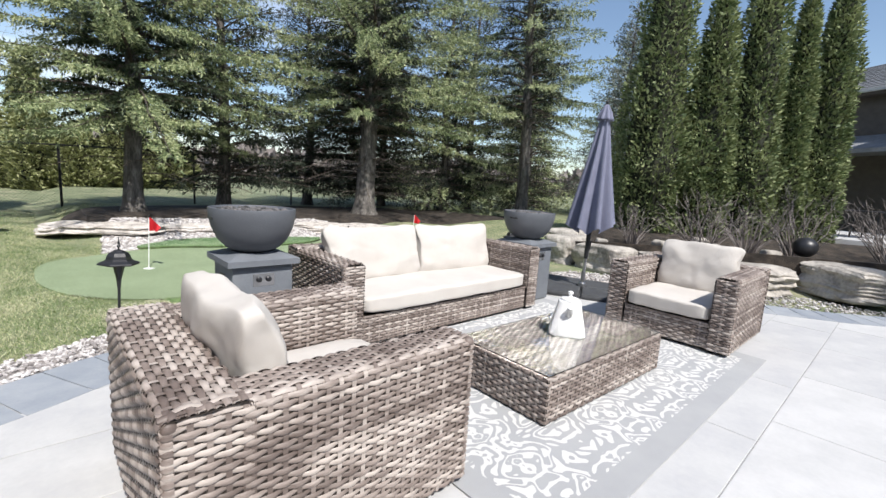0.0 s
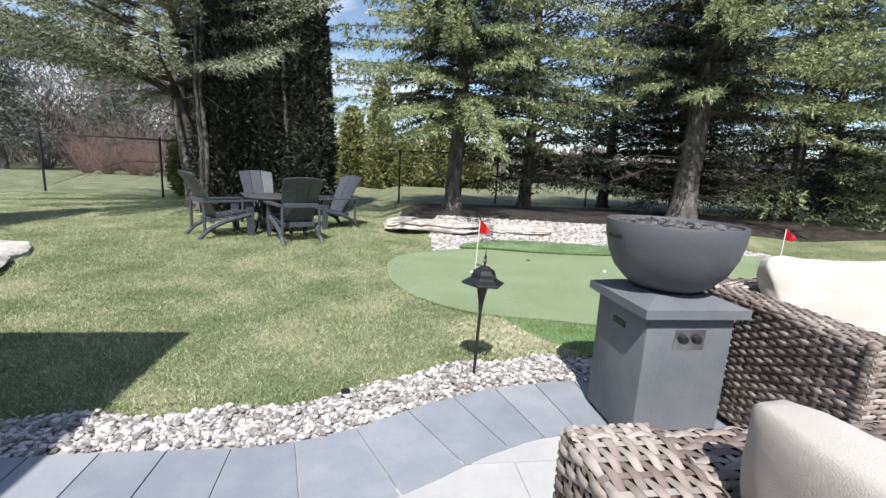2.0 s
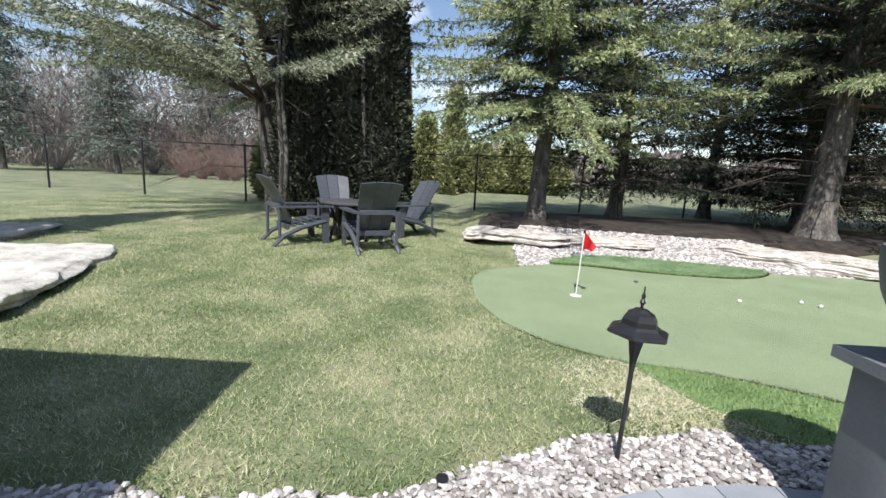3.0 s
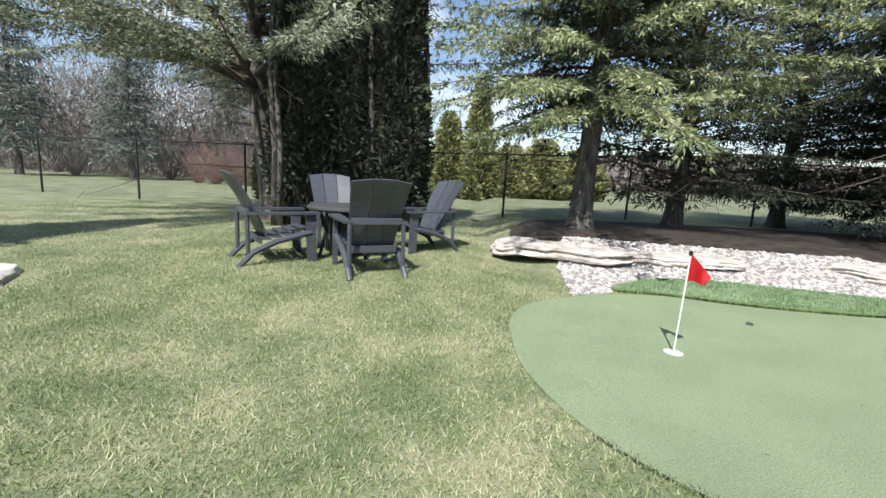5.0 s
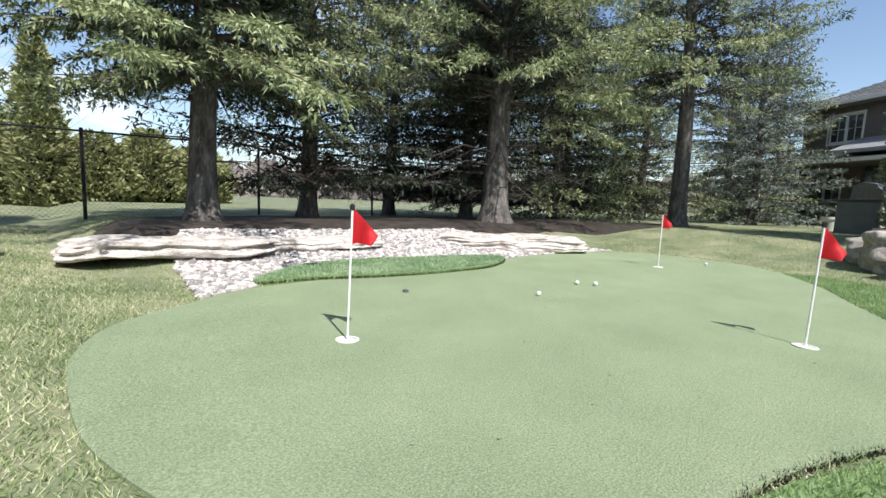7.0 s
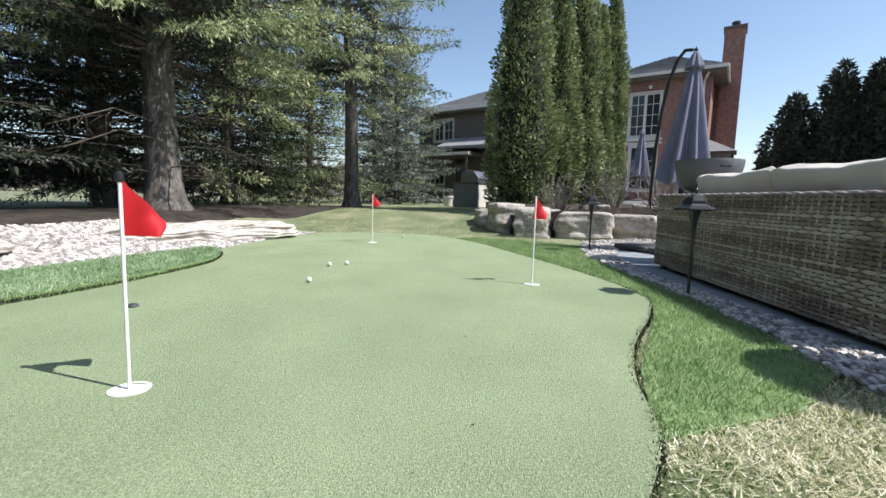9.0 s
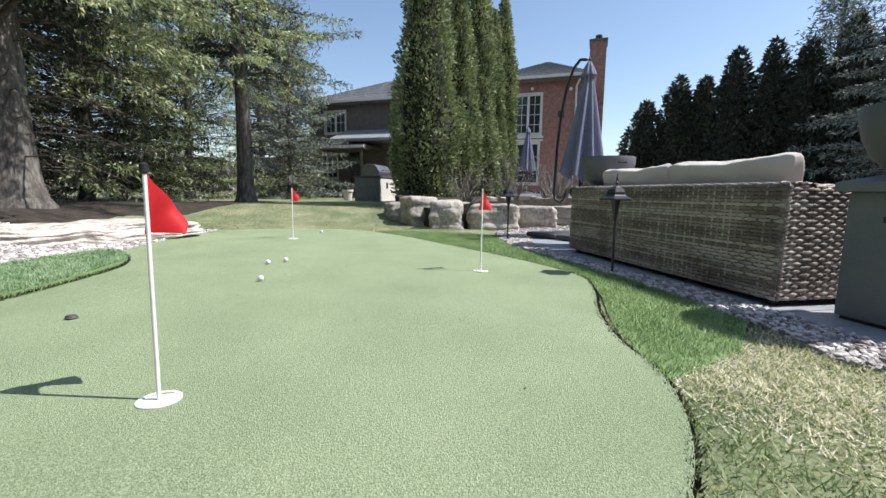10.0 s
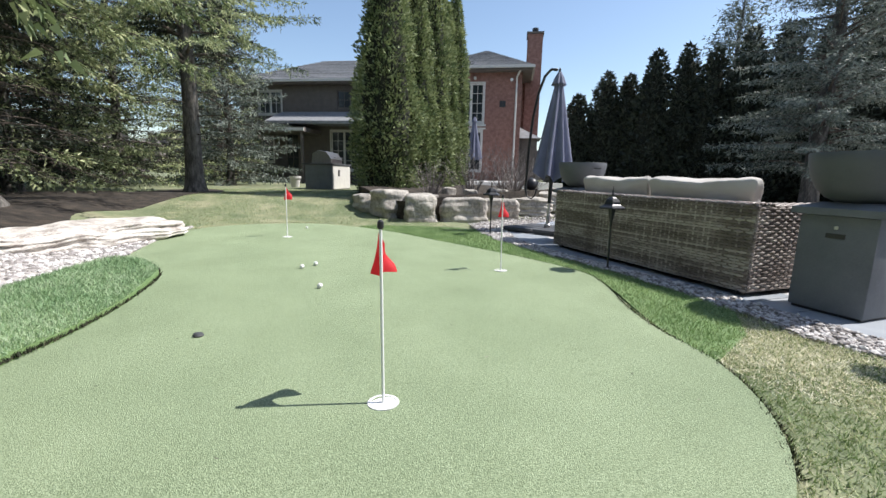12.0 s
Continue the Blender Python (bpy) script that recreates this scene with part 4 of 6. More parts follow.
# ---- wicker furniture ----
def weave(profile, length, place, pitch=0.0245, stake=0.052, deep=0.006, side=1):
    """Flat strands woven over stakes along a bent profile. place(s, a, b) gives the point at s along the strand and (a, b) on the profile."""
    pts = [Vector(p) for p in profile]
    seg = [(b - a).length for a, b in zip(pts, pts[1:])]
    total = sum(seg)

    def on(t):
        t = min(max(t, 0), total)
        for a, b, l in zip(pts, pts[1:], seg):
            if t <= l or b is pts[-1]:
                return a + (b - a) * min(t / l, 1), (b - a) / l
            t -= l

    rows, cols = max(2, round(total / pitch)), max(2, round(length / stake))
    n0 = len(pts)

    def strip(s0, s1, out):
        """A strip across the strands, out from the profile."""
        v = []
        for s in (s0, s1):
            for k, p in enumerate(pts):
                t = (pts[min(k + 1, n0 - 1)] - pts[max(k - 1, 0)]).normalized()
                q = p + Vector((t.y, -t.x)) * out * side
                v.append(place(s, q.x, q.y))
        return Geo().add(v, [(k, k + 1, n0 + k + 1, n0 + k) for k in range(n0 - 1)])

    back = strip(0.0, length, -0.009)
    # uprights lie under each crossing
    stakes = [strip(length * (k + 0.5) / cols - 0.009, length * (k + 0.5) / cols + 0.009, -0.001) for k in range(cols)]
    strands = []
    for i in range(rows):
        g = Geo()
        p, tan = on((i + 0.5) * total / rows)
        nor = Vector((tan.y, -tan.x)) * side
        half = total / rows * 0.5
        v, f = [], []
        n = cols * 4
        for k in range(n + 1):
            s = length * k / n
            up = math.sin(math.pi * (k / 4 + i))
            wide = half * (0.84 + 0.13 * up + 0.04 * math.sin(i * 7 + k))
            for e, bulge in ((-1, -0.0045), (-0.5, 0.0005), (0.5, 0.0005), (1, -0.0045)):
                c = p + tan * (wide * e) + nor * (deep * up + bulge)
                v.append(place(s, c.x, c.y))
        f = [(k * 4 + j, (k + 1) * 4 + j, (k + 1) * 4 + j + 1, k * 4 + j + 1) for k in range(n) for j in range(3)]
        strands.append(g.add(v, f))
    return back, strands, stakes


def woven(name, root, woven_parts, m=None):
    """A woven panel: a dark backing with every strand an object of its own."""
    back, strands, stakes = woven_parts
    if m is not None:
        back.moved(m)
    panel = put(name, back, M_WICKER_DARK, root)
    for g in strands:
        if m is not None:
            g.moved(m)
        put("strand", g, M_WICKER, panel, smooth="all")
    for g in stakes:
        if m is not None:
            g.moved(m)
        put("stake", g, M_WICKER, panel)
    return panel


def arch(x0, x1, z0, z1, zin, r=0.04):
    """Profile up the outside, over a rounded top and down the inside."""
    s = 1 if x1 > x0 else -1
    out = [(x0, z0), (x0, z1 - r)]
    out += [(x0 + s * r * (1 - math.cos(a)), z1 - r + r * math.sin(a)) for a in (0.4, 0.8, 1.2, 1.57)]
    out += [(x1 - s * r * (1 - math.cos(a)), z1 - r + r * math.sin(a)) for a in (1.57, 1.2, 0.8, 0.4)]
    return out + [(x1, z1 - r), (x1, zin)]


def cushion(size, seed, puff=0.25, power=5.0, cuts=14, crease=0.012):
    """A stuffed cushion about its centre: full in the middle, thinner at its seams, with soft wrinkles."""
    bm = bmesh.new()
    bmesh.ops.create_cube(bm, size=2)
    bmesh.ops.subdivide_edges(bm, edges=bm.edges[:], cuts=cuts, use_grid_fill=True)
    thin = min(range(3), key=lambda k: size[k])
    o = [k for k in range(3) if k != thin]
    for v in bm.verts:
        p = v.co
        n = (abs(p.x) ** power + abs(p.y) ** power + abs(p.z) ** power) ** (1 / power)
        p = p / max(n, 1e-6)
        full = 1 - puff * (0.5 * p[o[0]] ** 4 + 0.5 * p[o[1]] ** 4 + 0.3 * (p[o[0]] * p[o[1]]) ** 2)
        q = Vector([p[k] * size[k] / 2 for k in range(3)])
        q[thin] *= full
        if puff > 0.4:
            pull = 0.95 + 0.09 * (p[o[0]] * p[o[1]]) ** 2
            q[o[0]] *= pull
            q[o[1]] *= pull
        w = noise.noise_vector(q * 5 + Vector((seed * 3.7, seed, 0))) * crease + noise.noise_vector(q * 13 + Vector((seed, 0, 0))) * crease * 0.35
        v.co = q + w
    bm.verts.index_update()
    g = Geo().add([v.co[:] for v in bm.verts], [[v.index for v in f.verts] for f in bm.faces])
    bm.free()
    return g


def seat(name, at, w, d, h, label, backs, category, seed, arm=0.2, back=0.22, group=""):
    """A deep wicker seat, front towards -y, with loose canvas cushions."""
    root = thing(name, at, label, category, group)
    z0, zs = 0.045, 0.3
    fr, bk = -d / 2, d / 2
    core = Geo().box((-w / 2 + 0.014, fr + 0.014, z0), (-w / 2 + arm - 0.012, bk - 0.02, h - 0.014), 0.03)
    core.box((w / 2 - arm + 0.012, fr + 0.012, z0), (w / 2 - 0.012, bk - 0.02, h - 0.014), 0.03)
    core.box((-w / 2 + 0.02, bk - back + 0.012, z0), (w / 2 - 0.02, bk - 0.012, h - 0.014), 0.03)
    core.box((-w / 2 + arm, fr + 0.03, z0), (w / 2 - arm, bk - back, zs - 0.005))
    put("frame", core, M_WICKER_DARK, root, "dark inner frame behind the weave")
    L = d - back + 0.03
    woven("armrest", root, weave(arch(-w / 2, -w / 2 + arm, z0, h, zs - 0.02), L, lambda s, a, b: (a, fr + s, b), side=-1))
    woven("armrest", root, weave(arch(w / 2, w / 2 - arm, z0, h, zs - 0.02), L, lambda s, a, b: (a, fr + s, b)))
    for sx in (-1, 1):
        woven("corner_panel", root, weave([(z0, 0), (h - 0.026, 0), (h - 0.01, -0.006), (h + 0.004, -0.02), (h + 0.011, -0.045), (h + 0.012, -0.06)], back, lambda s, a, b: (sx * (w / 2 - 0.002 + b), bk - back + s, a), side=-1))
    woven("backrest", root, weave(arch(bk + 0.003, bk - back, z0, h + 0.008, zs - 0.02, 0.03), w, lambda s, a, b: (-w / 2 + s, a, b)))
    for sx in (-1, 1):
        woven("arm_front", root, weave([(z0, 0), (h - 0.02, 0)], arm - 0.02, lambda s, a, b: (sx * (w / 2 - arm + 0.01 + s), fr - 0.002 + b, a)))
    woven("front_panel", root, weave([(z0, 0), (zs, 0)], w - 2 * arm, lambda s, a, b: (-w / 2 + arm + s, fr + 0.025 + b, a)))
    for sx in (-1, 1):
        for y in (fr + 0.012, bk - 0.012):
            # strands bend round each corner
            cx, cy, rows = sx * (w / 2 - 0.021), y + (0.012 if y < 0 else -0.012), round((h - z0 - 0.03) / 0.0245)
            a0 = math.atan2(1 if y > 0 else -1, sx) - math.pi / 4
            v = []
            for i in range(7):
                a = a0 - 0.3 + (math.pi / 2 + 0.6) * i / 6
                for e, rr in ((-1, 0.024), (-0.5, 0.0285), (0.5, 0.0285), (1, 0.024)):
                    v.append((rr * math.cos(a), rr * math.sin(a), e * 0.0115))
            me = Geo().add(v, [(i * 4 + j, (i + 1) * 4 + j, (i + 1) * 4 + j + 1, i * 4 + j + 1) for i in range(6) for j in range(3)]).mesh("corner_strand", M_WICKER, "all")
            for k in range(rows):
                ob = new("corner_strand", me)
                ob.parent = root
                ob.location = (cx, cy, z0 + (h - z0 - 0.03) * (k + 0.5) / rows)
            put("corner_cap", Geo().lathe([(0.024, h - 0.034), (0.029, h - 0.028), (0.025, h - 0.01), (0.015, h - 0.001), (0.003, h + 0.003)], 12, (cx, cy)), M_WICKER, root, smooth="all")
        for y in (fr + 0.08, bk - 0.08):
            put("foot", Geo().box((sx * (w / 2 - 0.09) - 0.025, y - 0.025, 0.0), (sx * (w / 2 - 0.09) + 0.025, y + 0.025, z0 + 0.01), 0.004), M_BLACK, root, "black foot")
    inner = w - 2 * arm
    cu = cushion((inner - 0.02, d - back - 0.02, 0.17), seed, 0.16, 12)
    put("seat_cushion", cu.moved(pose(0, (fr + bk - back) / 2 - 0.02, zs + 0.09)), M_CUSHION, root, "off-white canvas seat cushion", "all")
    cw = inner / backs
    for k in range(backs):
        cu = cushion((cw - 0.01, 0.23, 0.57), seed + 5 + k, 0.66, 12, cuts=20, crease=0.024)
        x = -inner / 2 + cw * (k + 0.5)
        put("back_cushion", cu.moved(pose(x, bk - back - 0.13, zs + 0.17 + 0.235, -14, 0, 2 - 4 * (k % 2))), M_CUSHION, root, "puffed off-white canvas back cushion", "all")
    return root


seat("sofa", pose(3.69, 3.725, 0), 2.70, 1.09, 0.775, "brown-grey wicker sofa with off-white canvas cushions on the patio", 2, "sofa", 3, group="patio set")
seat("armchair", pose(1.415, 2.09, 0, 0, 0, 90), 1.26, 1.27, 0.765, "brown-grey wicker armchair with a slumped off-white cushion", 1, "armchair", 9, arm=0.22, back=0.26, group="patio set")
seat("armchair", pose(5.83, 1.735, 0, 0, 0, -90), 1.23, 1.22, 0.765, "brown-grey wicker armchair with upright off-white cushions on the rug edge", 1, "armchair", 14, group="patio set")


def coffee_table(at):
    root = thing("coffee_table", at, "low wicker coffee table with a clear glass top", "coffee table", "patio set")
    w, d, h = 1.6, 0.86, 0.325
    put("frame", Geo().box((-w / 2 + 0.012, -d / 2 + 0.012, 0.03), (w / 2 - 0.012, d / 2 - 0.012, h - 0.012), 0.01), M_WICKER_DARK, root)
    for k in range(4):
        lw, off = ((w, d / 2), (d, w / 2))[k % 2]
        m = pose(0, 0, 0, 0, 0, 90 * k)
        woven("side_panel", root, weave([(0.025, 0), (h, 0)], lw, lambda s, a, b: (-lw / 2 + s, -off + b, a)), m)
    woven("woven_top", root, weave([(-d / 2, 0), (d / 2, 0)], w, lambda s, a, b: (-w / 2 + s, a, h - b)))
    ob = put("glass_top", Geo().box((-w / 2 + 0.01, -d / 2 + 0.01, h + 0.009), (w / 2 - 0.01, d / 2 - 0.01, h + 0.017), 0.003), M_GLASS, root, "clear glass sheet")
    ob.visible_shadow = False
    for sx in (-1, 1):
        for sy in (-1, 1):
            put("foot", Geo().box((sx * 0.7 - 0.02, sy * 0.35 - 0.02, 0.012), (sx * 0.7 + 0.02, sy * 0.35 + 0.02, 0.035)), M_BLACK, root, "black foot")
    return root


coffee_table(pose(3.61, 1.9, 0, 0, 0, -2))


def pitcher(at):
    root = thing("pitcher", at, "white enamel pitcher with square tapering sides on the coffee table", "pitcher")
    g = Geo()
    prof = [(0.0, 0.14), (0.012, 0.148), (0.1, 0.13), (0.24, 0.095), (0.27, 0.09), (0.275, 0.082)]
    v, f, n = [], [], 20
    for z, r in prof:
        for k in range(n):
            a = 2 * math.pi * k / n
            c, s = math.cos(a), math.sin(a)
            q = (abs(c) ** 6 + abs(s) ** 6) ** (-1 / 6)
            v.append((r * c * q * 0.8, r * s * q * 0.95, z))
    f = [(i * n + k, i * n + (k + 1) % n, (i + 1) * n + (k + 1) % n, (i + 1) * n + k) for i in range(len(prof) - 1) for k in range(n)]
    g.add(v, f + [tuple(range(n))[::-1], tuple(range(len(prof) * n - n, len(prof) * n))])
    put("body", g, M_JUG, root, smooth=True)
    put("lid", Geo().lathe([(0.075, 0.276), (0.07, 0.29), (0.035, 0.3), (0.014, 0.305), (0.012, 0.32), (0.022, 0.33), (0.02, 0.345), (0.004, 0.35)], 16), M_JUG, root, "white lid with a knob", True)
    put("spout", Geo().tube([(-0.085, 0, 0.19), (-0.12, 0, 0.22), (-0.14, 0, 0.25)], [0.035, 0.028, 0.022], 10), M_JUG, root, smooth=True)
    return root


pitcher(pose(3.64, 1.9, 0.342, 0, 0, 35))


def rug():
    m = material("rug_weave", [(0.34, 0.345, 0.355), (0.38, 0.385, 0.39)], 3, 0.95, bump=0.5, bump_scale=200, fine=0.2, fine_scale=150)
    n, l = m.node_tree.nodes, m.node_tree.links
    ramp = [k for k in n if k.type == "VALTORGB"][0]
    tc = n.new("ShaderNodeTexCoord")
    # pale scrolls, mirrored in every panel like a damask
    sp = n.new("ShaderNodeSeparateXYZ")
    l.new(tc.outputs["Object"], sp.inputs[0])
    cb = n.new("ShaderNodeCombineXYZ")
    for axis, size in (("X", 0.46), ("Y", 0.62)):
        pp = n.new("ShaderNodeMath")
        pp.operation = "PINGPONG"
        pp.inputs[1].default_value = size
        l.new(sp.outputs[axis], pp.inputs[0])
        l.new(pp.outputs[0], cb.inputs[axis])
    no = n.new("ShaderNodeTexNoise")
    no.inputs["Scale"].default_value, no.inputs["Detail"].default_value, no.inputs["Distortion"].default_value = 4.2, 1.2, 1.6
    l.new(cb.outputs[0], no.inputs["Vector"])
    si = n.new("ShaderNodeMath")
    si.operation = "MULTIPLY"
    si.inputs[1].default_value = 42.0
    l.new(no.outputs["Fac"], si.inputs[0])
    sn = n.new("ShaderNodeMath")
    sn.operation = "SINE"
    l.new(si.outputs[0], sn.inputs[0])
    rp = n.new("ShaderNodeValToRGB")
    rp.color_ramp.elements[0].position, rp.color_ramp.elements[1].position = 0.1, 0.2
    rp.color_ramp.elements[0].color, rp.color_ramp.elements[1].color = (0, 0, 0, 1), (1, 1, 1, 1)
    l.new(sn.outputs[0], rp.inputs["Fac"])
    # plain border band
    sx = n.new("ShaderNodeSeparateXYZ")
    l.new(tc.outputs["Object"], sx.inputs[0])
    masks = []
    for axis, half in (("X", 1.775 - 0.16), ("Y", 1.28 - 0.16)):
        ab = n.new("ShaderNodeMath")
        ab.operation = "ABSOLUTE"
        l.new(sx.outputs[axis], ab.inputs[0])
        lt = n.new("ShaderNodeMath")
        lt.operation = "LESS_THAN"
        lt.inputs[1].default_value = half
        l.new(ab.outputs[0], lt.inputs[0])
        masks.append(lt)
    mu = n.new("ShaderNodeMath")
    mu.operation = "MULTIPLY"
    l.new(masks[0].outputs[0], mu.inputs[0])
    l.new(masks[1].outputs[0], mu.inputs[1])
    mu2 = n.new("ShaderNodeMath")
    mu2.operation = "MULTIPLY"
    l.new(mu.outputs[0], mu2.inputs[0])
    l.new(rp.outputs["Color"], mu2.inputs[1])
    mx = n.new("ShaderNodeMix")
    mx.data_type = "RGBA"
    mx.inputs[7].default_value = (0.6, 0.595, 0.58, 1)
    l.new(mu2.outputs[0], mx.inputs[0])
    l.new(ramp.outputs["Color"], mx.inputs[6])
    l.new(mx.outputs[2], n["Principled BSDF"].inputs["Base Color"])
    ob = put("rug", Geo().box((-1.775, -1.28, 0), (1.775, 1.28, 0.008), 0.003), m)
    ob.matrix_basis = pose(3.775, 2.16, 0.004)
    tagged(ob, "grey outdoor rug with a white scrolling leaf pattern", "rug")


rug()


# ---- fire bowls ----
def fire_bowl(at, label):
    root = thing("fire_column", at, label, "fire column", "fire columns")
    w = 0.24
    body = Geo()
    body.box((-w, -w, 0.02), (w, w, 0.72), 0.012)
    col = put("column", body, M_CONCRETE, root, smooth=True)
    put("plinth", Geo().box((-w + 0.02, -w + 0.02, 0), (w - 0.02, w - 0.02, 0.02)), M_BLACK, root)
    lid = Geo()
    a, b = 0.285, 0.16
    v = [(sx * q, sy * q, z) for q, z in ((w - 0.01, 0.72), (a, 0.728), (a, 0.775), (b, 0.815)) for sx, sy in ((-1, -1), (1, -1), (1, 1), (-1, 1))]
    f = [(i * 4 + k, i * 4 + (k + 1) % 4, i * 4 + 4 + (k + 1) % 4, i * 4 + 4 + k) for i in range(3) for k in range(4)]
    lid.add(v, f + [(3, 2, 1, 0), (12, 13, 14, 15)])
    put("capstone", lid, M_CONCRETE, root, "chamfered grey cap")
    bowl = Geo().lathe([(0.12, 0.812), (0.15, 0.82), (0.21, 0.85), (0.275, 0.92), (0.315, 1.01), (0.335, 1.1), (0.34, 1.16), (0.336, 1.172), (0.318, 1.172), (0.31, 1.15), (0.26, 1.14), (0.02, 1.14)], 48)
    bw = put("bowl", bowl, M_BOWL, root, "round dark grey concrete bowl", "all")
    bw.data.set_sharp_from_angle(angle=radians(50))
    r = rng(77)
    ang, rr = r.uniform(0, 6.28, 160), 0.28 * np.sqrt(r.uniform(0, 1, 160))
    lv = stones("lava_rock", np.stack([rr * np.cos(ang), rr * np.sin(ang), np.full(160, 1.15)], 1), 0.028, 78, "", M_LAVA)
    lv.parent = root
    del lv["category"]
    # recessed control plate with two knobs, on the face towards -y
    plate = put("control_panel", Geo().box((-0.085, -w - 0.003, 0.555), (0.085, -w + 0.004, 0.66), 0.002), M_STEEL, root, "brushed steel control plate")
    for k, x in enumerate((-0.04, 0.035)):
        kn = Geo().lathe([(0.02, 0), (0.024, 0.006), (0.02, 0.022), (0.017, 0.024)], 14).moved(Matrix.Translation((x, -w - 0.003, 0.612)) @ pose(0, 0, 0, 90))
        put("knob", kn, M_BLACK, root, "black round knob", True)
    for sx in (-1, 1):
        put("handle_slot", Geo().box((sx * (w + 0.001) - 0.003, -0.06, 0.6), (sx * (w + 0.001) + 0.003, 0.06, 0.635), 0.002), M_BLACK, root, "dark handle slot")
        put("bowl_slot", Geo().box((sx * 0.327 - 0.006, -0.06, 1.08), (sx * 0.327 + 0.01, 0.06, 1.102), 0.003), M_BLACK, root, "dark slot in the bowl")
    put("rear_slot", Geo().box((-0.06, w - 0.003, 0.56), (0.06, w + 0.003, 0.595), 0.002), M_BLACK, root, "dark handle slot")
    put("latch", Geo().box((-0.012, w - 0.002, 0.625), (0.012, w + 0.008, 0.65), 0.003), M_STEEL, root, "small steel latch")
    return root


fire_bowl(pose(1.87, 3.88, 0.004), "grey concrete fire bowl on a square column beside the sofa arm")
fire_bowl(pose(5.36, 3.62, 0.004), "grey concrete fire bowl on a square column beside the umbrella")


# ---- umbrella ----
def parasol(at, label, scale=1.0, arm=True):
    root = thing("patio_umbrella", at @ Matrix.Scale(scale, 4), label, "umbrella", "umbrellas")
    put("pole", Geo().tube([(0, 0, 0.02), (0, 0, 1.4), (0, 0, 2.72)], 0.024, 12), M_STEEL, root, "silver-grey pole", True)
    put("pole_sleeve", Geo().tube([(0, 0, 0.5), (0, 0, 1.02)], [0.032, 0.034], 12), M_BLACK, root, "black sleeve", True)
    g = Geo()
    n, rows, v = 96, 22, []
    for i in range(rows + 1):
        t = i / rows
        z = 0.98 + t * 1.58
        for k in range(n):
            a = 2 * math.pi * k / n
            fold = math.cos(8 * a + 0.6 * math.sin(3 * t)) * (0.3 - 0.16 * t) + 0.06 * math.cos(3 * a + 1)
            r = (0.05 + 0.235 * (1 - t) ** 0.9) * (1 + fold)
            v.append((r * math.cos(a + 0.25 * t), r * math.sin(a + 0.25 * t), z + (0.05 * math.cos(8 * a) + 0.06 * math.cos(a) if i == 0 else 0)))
    f = [(i * n + k, i * n + (k + 1) % n, (i + 1) * n + (k + 1) % n, (i + 1) * n + k) for i in range(rows) for k in range(n)]
    put("canopy", g.add(v, f), M_UMBRELLA, root, "furled slate-blue canopy in deep folds", "all")
    put("vent_cap", Geo().lathe([(0.115, 2.5), (0.105, 2.53), (0.075, 2.62), (0.035, 2.7), (0.022, 2.72)], 48, lobes=8, depth=0.14), M_UMBRELLA, root, "small furled vent cap", "all")
    put("finial", Geo().lathe([(0.012, 2.71), (0.02, 2.73), (0.022, 2.75), (0.012, 2.775), (0.003, 2.79)], 12), M_BLACK, root, "black finial", True)
    if arm:
        path = [(0.04, 0.02, 2.76), (0.14, 0.08, 2.78), (0.24, 0.13, 2.68), (0.33, 0.18, 2.4), (0.4, 0.21, 2.0), (0.43, 0.23, 1.5), (0.44, 0.23, 1.0), (0.45, 0.23, 0.72), (0.42, 0.21, 0.6), (0.35, 0.16, 0.56), (0.3, 0.12, 0.62), (0.28, 0.1, 0.74)]
        put("arm", Geo().tube(path, [0.024] * 7 + [0.022, 0.016, 0.014, 0.012, 0.012], 10), M_BLACK, root, "curved dark cantilever arm", "all")
        for sx in (-1, 1):
            for sy in (-1, 1):
                x, y = sx * 0.29, sy * 0.29
                put("base_weight", Geo().box((x - 0.28, y - 0.28, 0.004), (x + 0.28, y + 0.28, 0.075), 0.03).moved(pose(0, 0, 0, 0, 0, 28)), M_RESIN, root, "dark resin base weight")
        put("collar", Geo().lathe([(0.06, 0.07), (0.06, 0.12), (0.035, 0.14), (0.03, 0.3), (0.026, 0.31)], 16), M_STEEL, root, "silver collar", True)
    else:
        put("base_weight", Geo().lathe([(0.3, 0), (0.3, 0.04), (0.06, 0.09), (0.04, 0.25), (0.03, 0.26)], 20), M_RESIN, root, "dark round base", True)
    return root


parasol(pose(6.51, 3.38, 0, 1.5, 0.4, 0), "furled slate-blue cantilever umbrella standing on dark base weights")


# ---- path lamps ----
def path_lamp(at, label):
    root = thing("path_lamp", at, label, "garden lamp", "path lamps")
    put("stake", Geo().tube([(0, 0, -0.06), (0, 0, 0.5)], 0.011, 10), M_BLACK, root)
    put("cup", Geo().lathe([(0.013, 0.46), (0.018, 0.52), (0.034, 0.6), (0.045, 0.655), (0.047, 0.66)], 6), M_BLACK, root, "tapering six-sided cup")
    put("shade", Geo().lathe([(0.138, 0.646), (0.146, 0.655), (0.142, 0.664), (0.1, 0.683), (0.086, 0.695), (0.082, 0.718), (0.066, 0.745), (0.045, 0.756), (0.03, 0.768), (0.01, 0.772)], 6), M_BLACK, root, "black six-sided pagoda shade")
    put("finial", Geo().lathe([(0.008, 0.768), (0.006, 0.785), (0.014, 0.8), (0.006, 0.815), (0.01, 0.828), (0.004, 0.845), (0.003, 0.875)], 10), M_BLACK, root, smooth=True)
    return root


